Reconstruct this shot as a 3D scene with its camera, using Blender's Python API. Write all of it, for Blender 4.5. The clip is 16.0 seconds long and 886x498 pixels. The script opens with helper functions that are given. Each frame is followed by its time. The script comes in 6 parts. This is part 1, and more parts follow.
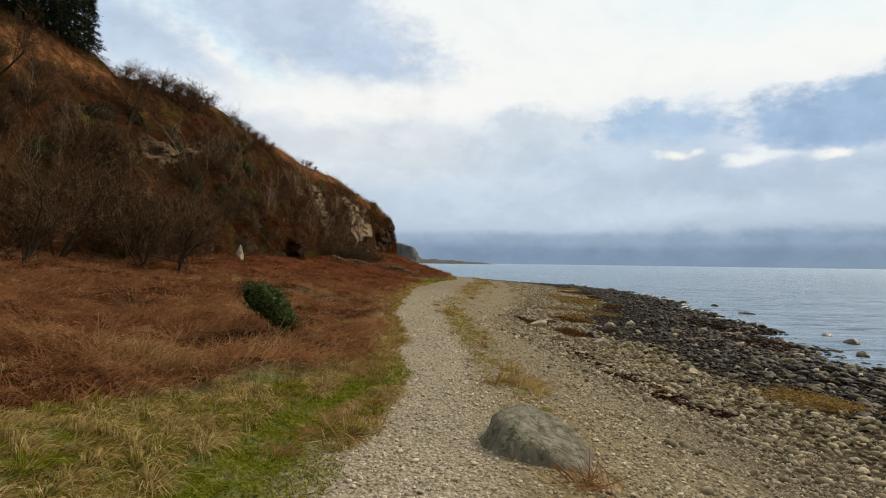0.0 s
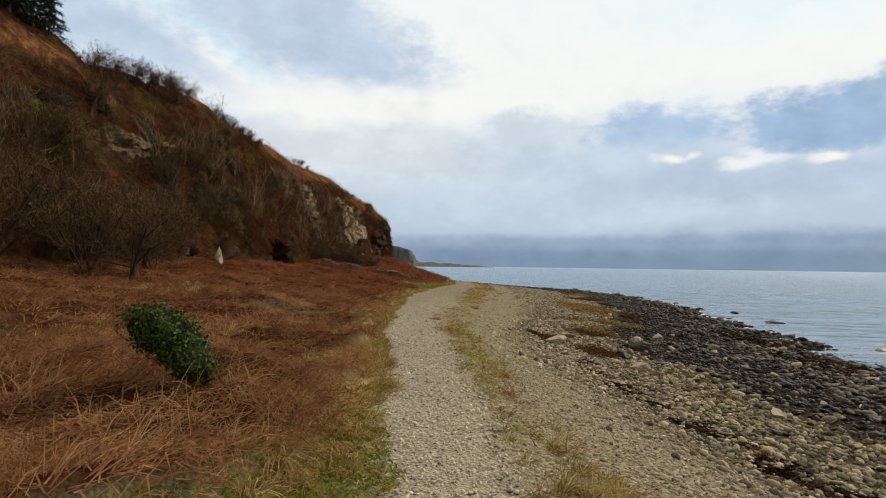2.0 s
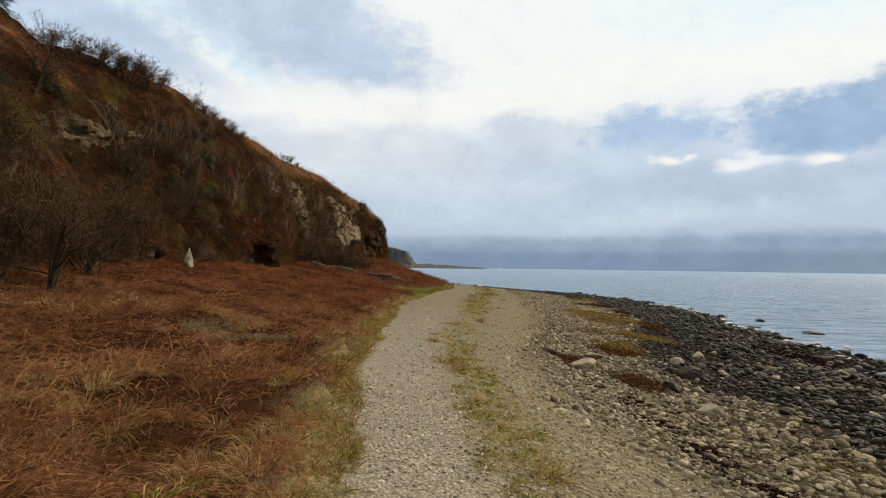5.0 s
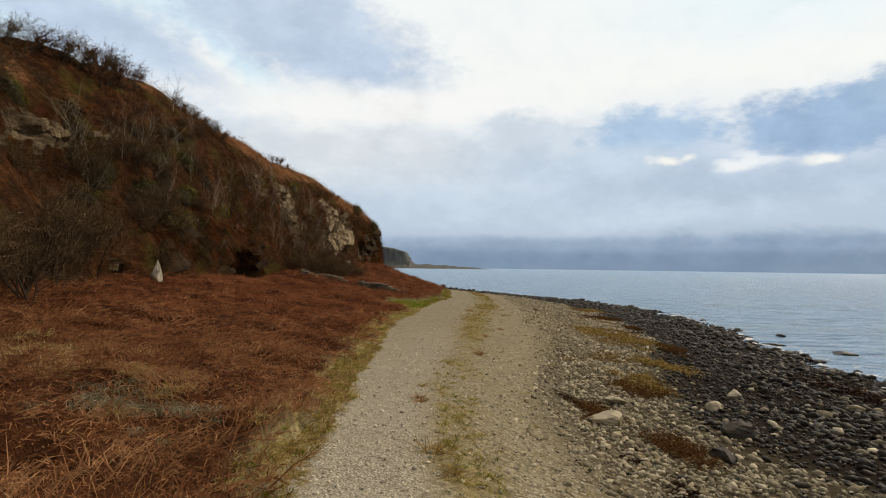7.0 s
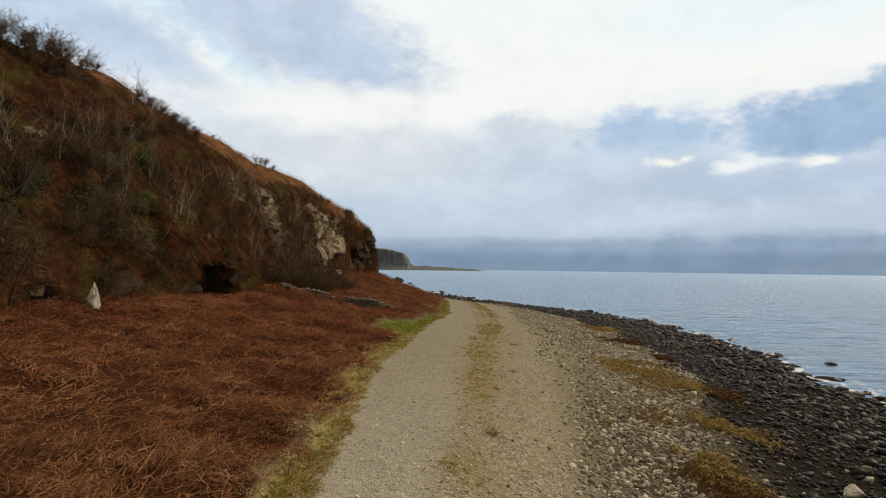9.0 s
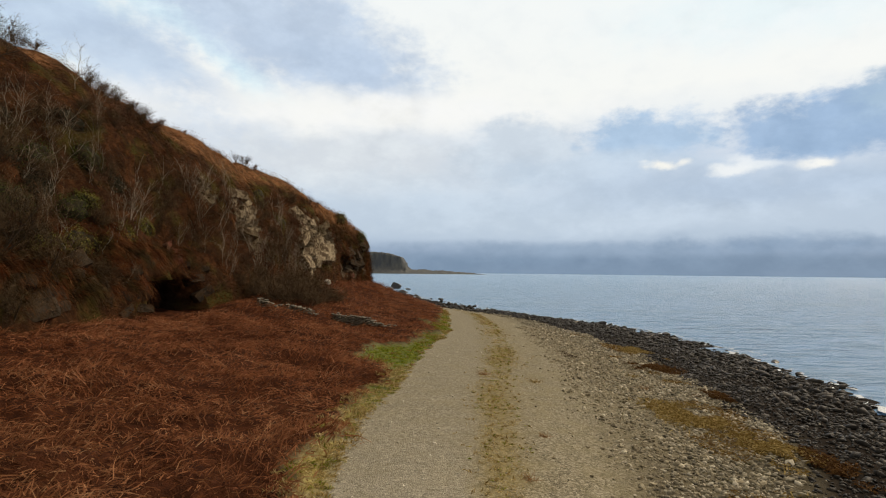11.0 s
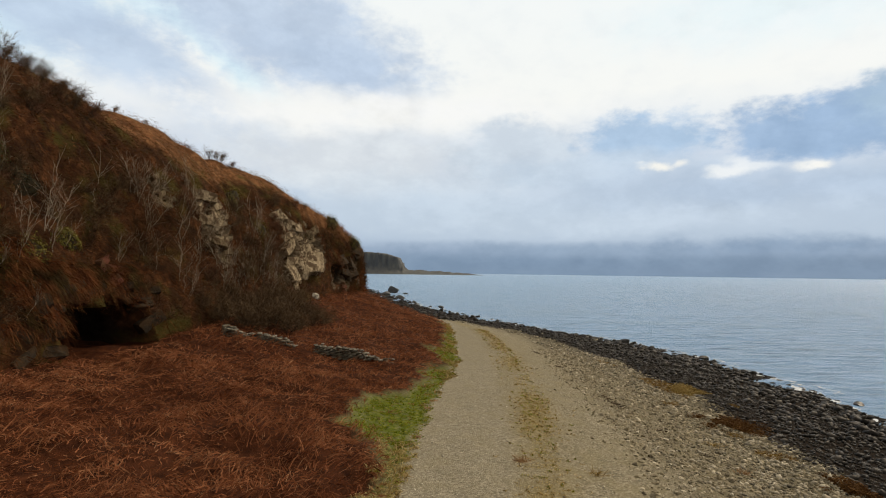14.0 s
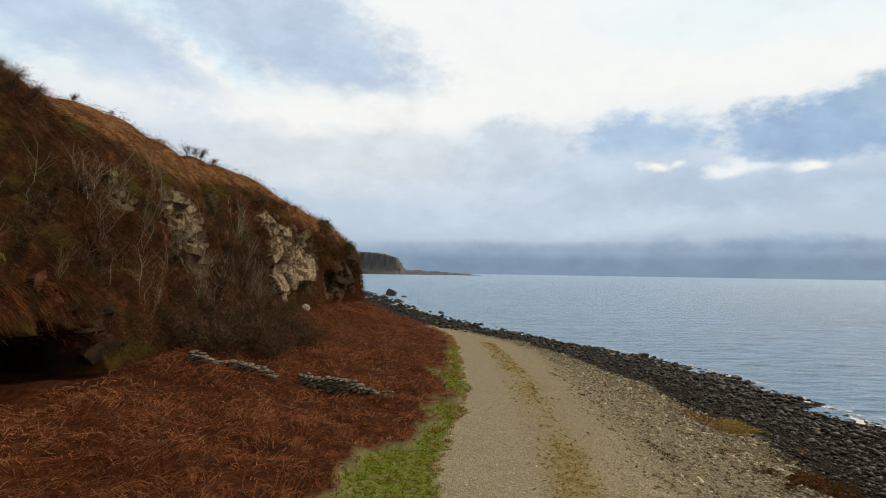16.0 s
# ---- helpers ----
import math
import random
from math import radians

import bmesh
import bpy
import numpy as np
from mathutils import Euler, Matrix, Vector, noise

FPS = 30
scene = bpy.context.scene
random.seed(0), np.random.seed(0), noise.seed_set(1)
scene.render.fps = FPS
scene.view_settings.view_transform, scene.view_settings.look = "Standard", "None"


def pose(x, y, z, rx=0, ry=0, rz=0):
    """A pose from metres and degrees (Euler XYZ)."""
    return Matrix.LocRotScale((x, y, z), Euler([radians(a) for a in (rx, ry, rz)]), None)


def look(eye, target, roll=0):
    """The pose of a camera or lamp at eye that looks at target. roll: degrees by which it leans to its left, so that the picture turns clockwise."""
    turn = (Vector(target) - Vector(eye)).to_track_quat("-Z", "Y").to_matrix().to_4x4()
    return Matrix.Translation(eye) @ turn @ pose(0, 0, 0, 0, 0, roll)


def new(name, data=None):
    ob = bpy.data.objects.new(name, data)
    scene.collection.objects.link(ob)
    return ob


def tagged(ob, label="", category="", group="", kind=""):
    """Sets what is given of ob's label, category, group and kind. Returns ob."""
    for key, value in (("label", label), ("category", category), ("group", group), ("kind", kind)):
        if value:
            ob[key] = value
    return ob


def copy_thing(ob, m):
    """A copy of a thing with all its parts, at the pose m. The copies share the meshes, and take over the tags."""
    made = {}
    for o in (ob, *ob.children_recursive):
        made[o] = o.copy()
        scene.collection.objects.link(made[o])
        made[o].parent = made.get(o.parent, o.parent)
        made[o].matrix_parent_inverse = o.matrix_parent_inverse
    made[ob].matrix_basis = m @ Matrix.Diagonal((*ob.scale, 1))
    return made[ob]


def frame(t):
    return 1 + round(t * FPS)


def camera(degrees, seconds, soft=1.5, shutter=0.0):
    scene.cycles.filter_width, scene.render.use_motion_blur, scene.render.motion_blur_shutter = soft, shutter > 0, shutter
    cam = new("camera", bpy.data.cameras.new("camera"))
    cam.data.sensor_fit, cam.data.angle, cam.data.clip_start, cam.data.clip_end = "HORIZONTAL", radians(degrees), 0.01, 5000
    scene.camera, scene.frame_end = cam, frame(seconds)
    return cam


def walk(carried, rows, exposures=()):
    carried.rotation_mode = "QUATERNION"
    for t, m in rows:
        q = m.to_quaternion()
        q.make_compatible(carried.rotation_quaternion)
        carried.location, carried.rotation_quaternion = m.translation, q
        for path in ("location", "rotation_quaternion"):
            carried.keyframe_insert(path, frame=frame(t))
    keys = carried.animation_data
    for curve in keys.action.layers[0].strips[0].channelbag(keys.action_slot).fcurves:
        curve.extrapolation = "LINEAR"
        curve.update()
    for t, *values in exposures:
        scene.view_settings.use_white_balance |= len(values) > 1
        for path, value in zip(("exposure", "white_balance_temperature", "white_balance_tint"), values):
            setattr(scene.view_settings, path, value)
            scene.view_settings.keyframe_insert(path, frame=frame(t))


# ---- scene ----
cam = camera(76.0, 16.0, soft=1.1)
PATH = [
    (0, (-0.559, -0.274, 3.501), (-0.669, 19.726, 3.981), 0.8),
    (0.5, (-0.597, 0.627, 3.544), (-0.667, 20.627, 4.044), 0.8),
    (1, (-0.635, 1.629, 3.573), (-0.695, 21.619, 4.102), 0.9),
    (1.5, (-0.673, 2.57, 3.581), (-0.713, 22.56, 4.131), 0.9),
    (2, (-0.715, 3.438, 3.576), (-0.725, 23.427, 4.166), 0.8),
    (2.5, (-0.757, 4.232, 3.561), (-0.747, 24.222, 4.181), 0.8),
    (3, (-0.795, 4.958, 3.558), (-0.775, 24.947, 4.187), 0.7),
    (3.5, (-0.834, 5.737, 3.575), (-0.804, 25.728, 4.205), 0.8),
    (4, (-0.871, 6.433, 3.589), (-0.811, 26.422, 4.229), 0.8),
    (6.5, (-0.549, 9.742, 4.208), (-0.449, 29.732, 4.857), 0.8),
    (7, (-0.575, 10.741, 4.466), (-0.445, 30.731, 5.116), 0.8),
    (7.5, (-0.586, 11.834, 4.702), (-0.436, 31.824, 5.362), 0.8),
    (8, (-0.583, 13.095, 4.94), (-0.432, 33.085, 5.62), 0.8),
    (8.5, (-0.595, 14.539, 5.192), (-0.415, 34.529, 5.882), 0.8),
    (9, (-0.556, 16.084, 5.455), (-0.366, 36.074, 6.155), 0.8),
    (11.5, (-0.74, 23.351, 6.235), (-0.47, 43.331, 7.065), 0.6),
    (12, (-0.855, 24.582, 6.446), (-0.555, 44.563, 7.276), 0.6),
    (12.5, (-0.981, 25.858, 6.654), (-0.651, 45.838, 7.484), 0.6),
    (13, (-1.117, 27.084, 6.86), (-0.767, 47.064, 7.69), 0.7),
    (13.5, (-1.204, 28.266, 7.043), (-0.844, 48.246, 7.872), 0.7),
    (14, (-1.272, 29.485, 7.241), (-0.912, 49.465, 8.071), 0.8),
    (14.5, (-1.373, 30.694, 7.426), (-1.002, 50.664, 8.256), 0.8),
    (15, (-1.494, 31.917, 7.61), (-1.094, 51.898, 8.43), 0.9),
    (15.5, (-1.596, 33.138, 7.829), (-1.186, 53.117, 8.649), 0.9),
    (16, (-1.695, 34.426, 8.012), (-1.265, 54.406, 8.843), 0.9),
]
walk(cam, [(t, look(eye, target, roll)) for t, eye, target, roll in PATH])

# ---------------------------------------------------------------- light
world = bpy.data.worlds.new("overcast_sky")
scene.world = world
world.use_nodes = True


def build_sky(tree):
    """A broken winter overcast: pale high cloud, slate-blue banks, a dark band low over the sea."""
    nodes, links = tree.nodes, tree.links
    nodes.clear()

    def node(kind, **vals):
        n = nodes.new(kind)
        for k, v in vals.items():
            if k in n.inputs:
                n.inputs[k].default_value = v
        return n

    def math_(op, a, b=None, c=None):
        n = nodes.new("ShaderNodeMath")
        n.operation = op
        for i, v in enumerate((a, b, c)):
            if v is None:
                continue
            if isinstance(v, (int, float)):
                n.inputs[i].default_value = v
            else:
                links.new(v, n.inputs[i])
        return n.outputs[0]

    def smooth(v, lo, hi):
        n = nodes.new("ShaderNodeMapRange")
        n.interpolation_type = "SMOOTHSTEP"
        links.new(v, n.inputs[0])
        n.inputs[1].default_value, n.inputs[2].default_value = lo, hi
        return n.outputs[0]

    def mix(fac, a, b):
        n = nodes.new("ShaderNodeMix")
        n.data_type = "RGBA"
        links.new(fac, n.inputs["Factor"])
        for sock, v in ((n.inputs["A"], a), (n.inputs["B"], b)):
            if isinstance(v, tuple):
                sock.default_value = (*v, 1)
            else:
                links.new(v, sock)
        return n.outputs["Result"]

    def lin(r, g, b):
        f = lambda c: c / 12.92 if c <= 0.04045 else ((c + 0.055) / 1.055) ** 2.4
        return tuple(f(c / 255) for c in (r, g, b))

    coord = node("ShaderNodeTexCoord").outputs["Generated"]
    sep = nodes.new("ShaderNodeSeparateXYZ")
    links.new(coord, sep.inputs[0])
    x, y, z = sep.outputs
    az = math_("ARCTAN2", x, y)
    el = math_("ARCSINE", z)

    # cloud-like wobble of the directions, at two scales, flattened towards the horizon
    flat = nodes.new("ShaderNodeCombineXYZ")
    links.new(az, flat.inputs[0])
    links.new(math_("MULTIPLY", el, 1.7), flat.inputs[1])

    def noise_(scale, detail, w, rough=0.55):
        n = node("ShaderNodeTexNoise", Scale=scale, Detail=detail, Roughness=rough)
        n.noise_dimensions = "4D"
        n.inputs["W"].default_value = w
        links.new(flat.outputs[0], n.inputs["Vector"])
        return n

    big = noise_(5.0, 5, 1.3)
    fine = noise_(14.0, 6, 7.7)
    wob = nodes.new("ShaderNodeSeparateColor")
    links.new(big.outputs["Color"], wob.inputs[0])
    wob2 = nodes.new("ShaderNodeSeparateColor")
    links.new(fine.outputs["Color"], wob2.inputs[0])
    off = lambda v, k: math_("MULTIPLY", math_("SUBTRACT", v, 0.5), k)
    waz = math_("ADD", az, math_("ADD", off(wob.outputs[0], 0.10), off(wob2.outputs[0], 0.05)))
    calm = smooth(el, 0.01, 0.14)
    wel = math_("ADD", el, math_("MULTIPLY", calm, math_("ADD", off(wob.outputs[1], 0.07), off(wob2.outputs[1], 0.035))))
    ragged = math_("ADD", off(noise_(9.0, 8, 5.2, 0.6).outputs["Fac"], 2.0), off(noise_(34.0, 5, 2.4, 0.6).outputs["Fac"], 1.5))
    murk = smooth(noise_(6.5, 7, 8.3, 0.6).outputs["Fac"], 0.50, 0.72)
    wisps = smooth(noise_(11.0, 8, 3.1, 0.62).outputs["Fac"], 0.36, 0.66)

    # gradient with height above the sea
    ramp = nodes.new("ShaderNodeValToRGB")
    links.new(math_("MULTIPLY", math_("ADD", wel, 0.02), 2.0), ramp.inputs[0])
    stops = [(0.0, (122, 144, 168)), (0.075, (126, 148, 172)), (0.11, (158, 176, 199)), (0.16, (180, 196, 214)), (0.30, (193, 207, 222)), (0.42, (204, 215, 229)), (0.53, (230, 235, 239)), (0.64, (246, 247, 243)), (1.0, (243, 247, 246))]
    while len(ramp.color_ramp.elements) < len(stops):
        ramp.color_ramp.elements.new(0.5)
    for e, (p, c) in zip(ramp.color_ramp.elements, stops):
        e.position, e.color = p, (*lin(*c), 1)

    def cloud(col, a0, e0, wa, we, colour, soft=0.5, cover=1.0, rag=0.5, slope=0.0):
        """A bank of cloud: azimuth right of ahead, height, half width and half height in radians; its edge is ragged by rag."""
        a = math_("SUBTRACT", waz, a0)
        e = math_("SUBTRACT", math_("SUBTRACT", wel, e0), math_("MULTIPLY", a, slope))
        da, de = math_("DIVIDE", a, wa), math_("DIVIDE", e, we)
        d = math_("SQRT", math_("ADD", math_("MULTIPLY", da, da), math_("MULTIPLY", de, de)))
        d = math_("ADD", d, math_("MULTIPLY", ragged, rag))
        m = math_("MULTIPLY", smooth(d, 1.0 + soft, 1.0 - soft), cover)
        inner = mix(math_("MULTIPLY", wisps, 0.40), lin(*colour), lin(*(min(250, c + 30) for c in colour)))
        inner = mix(math_("MULTIPLY", murk, 0.45), inner, lin(*(c - 24 for c in colour)))
        return mix(m, col, inner)

    col = ramp.outputs[0]
    # the blue-grey sheets high on the landward side, with clear streaks between them
    col = cloud(col, -0.72, 0.40, 0.26, 0.12, (186, 212, 234), 0.5, 0.85)
    col = cloud(col, -0.52, 0.325, 0.30, 0.048, (186, 203, 224), 0.5, 0.9, 0.6, -0.42)
    col = cloud(col, -0.42, 0.372, 0.16, 0.022, (214, 240, 249), 0.7, 1.0, 0.5, -0.55)
    col = cloud(col, -0.26, 0.385, 0.23, 0.078, (186, 202, 222), 0.45, 0.95, 0.6, -0.22)
    col = cloud(col, -0.17, 0.342, 0.13, 0.034, (182, 199, 220), 0.6, 0.8, 0.6, -0.25)
    col = cloud(col, -0.10, 0.270, 0.34, 0.036, (247, 247, 243), 0.6, 0.95, 0.6, 0.02)
    col = cloud(col, 0.55, 0.40, 0.22, 0.045, (228, 243, 247), 0.8, 0.7)
    # the long bank over the sea
    col = cloud(col, -0.16, 0.195, 0.22, 0.050, (213, 219, 225), 0.45, 0.95, 0.5)
    col = cloud(col, 0.00, 0.155, 0.20, 0.028, (203, 213, 223), 0.7, 0.7, 0.8)
    col = cloud(col, 0.16, 0.212, 0.11, 0.054, (201, 212, 223), 0.40, 0.95, 0.7)
    col = cloud(col, 0.365, 0.222, 0.100, 0.044, (170, 194, 219), 0.35, 1.0, 0.7)
    col = cloud(col, 0.28, 0.175, 0.16, 0.024, (191, 206, 221), 0.6, 0.8, 0.7)
    col = cloud(col, 0.63, 0.225, 0.140, 0.050, (151, 177, 207), 0.30, 1.0, 0.6)
    col = cloud(col, 0.76, 0.250, 0.11, 0.050, (165, 189, 211), 0.35, 1.0, 0.6)
    col = cloud(col, 0.52, 0.128, 0.36, 0.034, (175, 192, 212), 0.7, 0.9, 0.6)
    col = cloud(col, 0.40, 0.095, 0.26, 0.018, (191, 205, 220), 0.8, 0.7, 0.9, 0.04)
    col = cloud(col, 0.08, 0.110, 0.24, 0.040, (193, 207, 221), 0.8, 0.75, 0.6)
    # sunlit breaks, and the dark band low over the water
    col = cloud(col, 0.380, 0.168, 0.026, 0.008, (250, 247, 236), 0.7, 0.9, 1.2, -0.1)
    col = cloud(col, 0.418, 0.172, 0.012, 0.006, (246, 244, 236), 0.8, 0.8, 1.0, 0.2)
    col = cloud(col, 0.490, 0.166, 0.022, 0.007, (238, 241, 240), 0.8, 0.85, 1.2, 0.2)
    col = cloud(col, 0.530, 0.178, 0.030, 0.006, (234, 239, 241), 0.9, 0.8, 1.2, -0.1)
    col = cloud(col, 0.600, 0.168, 0.020, 0.009, (250, 248, 239), 0.7, 0.9, 1.2)
    col = cloud(col, 0.45, 0.022, 0.80, 0.020, (113, 136, 162), 0.9, 0.9, 0.5)
    col = cloud(col, 0.24, 0.042, 0.22, 0.010, (136, 157, 181), 0.9, 0.8, 1.0)
    col = cloud(col, 0.62, 0.050, 0.20, 0.014, (126, 149, 176), 0.9, 0.85, 1.0)
    # thicker warm-grey cloud overhead and behind, unseen, added to dim and warm the light
    over = math_("MULTIPLY", smooth(math_("ADD", el, math_("MULTIPLY", math_("SUBTRACT", 0.5, wob.outputs[2]), 0.3)), 0.50, 0.85), 0.9)
    behind = math_("MULTIPLY", smooth(y, 0.35, -0.35), 0.9)
    col = mix(math_("MAXIMUM", over, behind), col, lin(189, 178, 166))
    # faint streaks everywhere
    col = mix(math_("MULTIPLY", smooth(fine.outputs["Fac"], 0.45, 0.75), 0.10), col, lin(176, 193, 214))
    clear = nodes.new("ShaderNodeTexSky")
    clear.sky_type, clear.sun_disc = "NISHITA", False
    clear.sun_elevation, clear.sun_rotation = radians(SUN_EL), radians(SUN_AZ)
    bg = node("ShaderNodeBackground", Strength=SKY_STRENGTH)
    links.new(col, bg.inputs["Color"])
    blue = node("ShaderNodeBackground", Strength=0.003)
    links.new(clear.outputs[0], blue.inputs["Color"])
    add = nodes.new("ShaderNodeAddShader")
    links.new(bg.outputs[0], add.inputs[0])
    links.new(blue.outputs[0], add.inputs[1])
    links.new(add.outputs[0], node("ShaderNodeOutputWorld").inputs["Surface"])


SUN_EL, SUN_AZ, SKY_STRENGTH = 40.0, 58.0, 1.0
build_sky(world.node_tree)

sun = new("sun", bpy.data.lights.new("sun", "SUN"))
sun.data.energy, sun.data.angle, sun.data.color = 2.7, radians(18), (1.0, 0.81, 0.58)
sun.matrix_world = look((40 * math.sin(radians(SUN_AZ)), 40 * math.cos(radians(SUN_AZ)), 40 * math.tan(radians(SUN_EL))), (0, 0, 0))

# ---------------------------------------------------------------- materials


class Mat:
    """A small helper round a node material."""

    def __init__(self, name, rough=0.8, spec=0.3):
        self.mat = bpy.data.materials.new(name)
        self.mat.use_nodes = True
        self.tree = self.mat.node_tree
        self.nodes, self.links = self.tree.nodes, self.tree.links
        self.bsdf = self.nodes["Principled BSDF"]
        self.bsdf.inputs["Roughness"].default_value = rough
        self.bsdf.inputs["Specular IOR Level"].default_value = spec
        self.coord = self.nodes.new("ShaderNodeTexCoord").outputs["Object"]

    def put(self, v, sock):
        if isinstance(v, tuple):
            sock.default_value = (*v, 1) if len(v) == 3 and sock.type == "RGBA" else v
        elif isinstance(v, (int, float)):
            sock.default_value = v
        else:
            self.links.new(v, sock)

    def noise(self, scale, detail=4, rough=0.55, stretch=None, out="Fac"):
        n = self.nodes.new("ShaderNodeTexNoise")
        n.inputs["Scale"].default_value, n.inputs["Detail"].default_value, n.inputs["Roughness"].default_value = scale, detail, rough
        v = self.coord
        if stretch:
            m = self.nodes.new("ShaderNodeMapping")
            m.inputs["Scale"].default_value = stretch
            self.links.new(v, m.inputs[0])
            v = m.outputs[0]
        self.links.new(v, n.inputs["Vector"])
        return n.outputs[out]

    def cells(self, scale, feature="F1", out="Distance"):
        n = self.nodes.new("ShaderNodeTexVoronoi")
        n.feature = feature
        n.inputs["Scale"].default_value = scale
        self.links.new(self.coord, n.inputs["Vector"])
        return n.outputs[out]

    def span(self, v, lo, hi, a=0.0, b=1.0):
        n = self.nodes.new("ShaderNodeMapRange")
        n.interpolation_type = "SMOOTHSTEP"
        self.links.new(v, n.inputs[0])
        for i, k in enumerate((lo, hi, a, b)):
            n.inputs[i + 1].default_value = k
        return n.outputs[0]

    def math(self, op, a, b=0.0):
        n = self.nodes.new("ShaderNodeMath")
        n.operation = op
        self.put(a, n.inputs[0]), self.put(b, n.inputs[1])
        return n.outputs[0]

    def mix(self, f, a, b, mode="MIX"):
        n = self.nodes.new("ShaderNodeMix")
        n.data_type, n.blend_type = "RGBA", mode
        self.put(f, n.inputs["Factor"]), self.put(a, n.inputs["A"]), self.put(b, n.inputs["B"])
        return n.outputs["Result"]

    def ramp(self, v, stops):
        n = self.nodes.new("ShaderNodeValToRGB")
        self.links.new(v, n.inputs[0])
        e = n.color_ramp.elements
        while len(e) < len(stops):
            e.new(0.5)
        for k, (p, c) in zip(e, stops):
            k.position, k.color = p, (*c, 1)
        return n.outputs[0]

    def attr(self, name):
        n = self.nodes.new("ShaderNodeAttribute")
        n.attribute_name = name
        return n.outputs["Fac"]

    def island(self):
        return self.nodes.new("ShaderNodeNewGeometry").outputs["Random Per Island"]

    def each(self):
        return self.nodes.new("ShaderNodeObjectInfo").outputs["Random"]

    def colour(self, v):
        self.put(v, self.bsdf.inputs["Base Color"])
        return self

    def lit_through(self, col, share):
        """Thin leaves pass some of the light that falls on their far side."""
        t, x = self.nodes.new("ShaderNodeBsdfTranslucent"), self.nodes.new("ShaderNodeMixShader")
        self.put(col, t.inputs["Color"])
        x.inputs[0].default_value = share
        self.links.new(self.bsdf.outputs[0], x.inputs[1])
        self.links.new(t.outputs[0], x.inputs[2])
        self.links.new(x.outputs[0], self.nodes["Material Output"].inputs["Surface"])

    def bump(self, h, strength=0.5, dist=0.05):
        n = self.nodes.new("ShaderNodeBump")
        n.inputs["Strength"].default_value, n.inputs["Distance"].default_value = strength, dist
        self.put(h, n.inputs["Height"])
        self.links.new(n.outputs[0], self.bsdf.inputs["Normal"])
        return self


def ground_material():
    m = Mat("shore_ground", 0.95, 0.04)
    # gravel of small pale stones
    tint = m.cells(26.0, out="Color")
    sp = m.nodes.new("ShaderNodeSeparateColor")
    m.links.new(tint, sp.inputs[0])
    gravel = m.ramp(sp.outputs[0], [(0.0, (0.085, 0.075, 0.050)), (0.35, (0.172, 0.152, 0.102)), (0.7, (0.262, 0.233, 0.162)), (1.0, (0.40, 0.365, 0.27))])
    gravel = m.mix(m.span(m.noise(1.2, 5), 0.4, 0.7, 0, 0.45), gravel, (0.22, 0.19, 0.105))
    lane = m.ramp(m.cells(42.0, out="Color"), [(0.0, (0.135, 0.123, 0.095)), (0.35, (0.255, 0.235, 0.186)), (0.7, (0.365, 0.340, 0.272)), (1.0, (0.54, 0.505, 0.415))])
    gravel = m.mix(m.attr("lane"), gravel, lane)
    gravel = m.mix(m.span(m.noise(7.0, 6, 0.7), 0.50, 0.68, 0, 0.55), gravel, (0.12, 0.10, 0.06))
    gravel = m.mix(m.span(m.noise(4.2, 6, 0.75), 0.54, 0.66, 0, 0.45), gravel, (0.40, 0.36, 0.26))
    # dark soil under the bank's stones, deepened to paint shade in their gaps
    gravel = m.mix(m.math("MULTIPLY", m.attr("bank"), m.span(m.noise(2.5, 6, 0.7), 0.3, 0.6, 0.55, 0.95)), gravel, (0.050, 0.039, 0.023))
    soil = m.ramp(m.noise(3.0, 6), [(0.3, (0.03, 0.013, 0.006)), (0.6, (0.075, 0.032, 0.014)), (0.8, (0.13, 0.062, 0.027))])
    sep = m.nodes.new("ShaderNodeSeparateXYZ")
    m.links.new(m.coord, sep.inputs[0])
    far = m.span(m.math("ADD", sep.outputs[1], m.math("MULTIPLY", m.noise(0.15, 3), 16.0)), 18, 42)
    soil = m.mix(far, soil, m.ramp(m.noise(3.0, 6), [(0.3, (0.022, 0.008, 0.004)), (0.6, (0.062, 0.021, 0.009)), (0.8, (0.11, 0.04, 0.016))]))
    grass = m.ramp(m.noise(6.0, 6), [(0.3, (0.042, 0.060, 0.005)), (0.55, (0.098, 0.125, 0.009)), (0.75, (0.20, 0.195, 0.03))])
    strip = m.math("MULTIPLY", m.span(sep.outputs[1], 8, 11), m.span(sep.outputs[1], 44, 36))
    grass = m.mix(strip, grass, m.ramp(m.noise(6.0, 6), [(0.3, (0.16, 0.130, 0.035)), (0.55, (0.33, 0.275, 0.085)), (0.75, (0.48, 0.42, 0.17))]))
    grass = m.mix(m.attr("gold"), grass, m.ramp(m.noise(6.0, 6), [(0.3, (0.10, 0.078, 0.022)), (0.55, (0.22, 0.165, 0.048)), (0.75, (0.36, 0.29, 0.11))]))
    # wet shore; laid thinly it also paints the shade between dry cobbles
    wet = m.ramp(m.noise(5.0, 6), [(0.3, (0.008, 0.006, 0.004)), (0.6, (0.018, 0.013, 0.009)), (0.8, (0.04, 0.024, 0.011))])
    col = m.mix(m.attr("bracken"), gravel, soil)
    col = m.mix(m.math("MULTIPLY", m.attr("grass"), m.span(m.noise(4.0, 5), 0.35, 0.6, 0.7, 1)), col, grass)
    col = m.mix(m.attr("wet"), col, wet)
    m.colour(col)
    h = m.math("ADD", m.math("MULTIPLY", m.cells(26.0), -1.0), m.noise(9.0, 5))
    m.bump(h, 0.7, 0.03)
    return m.mat


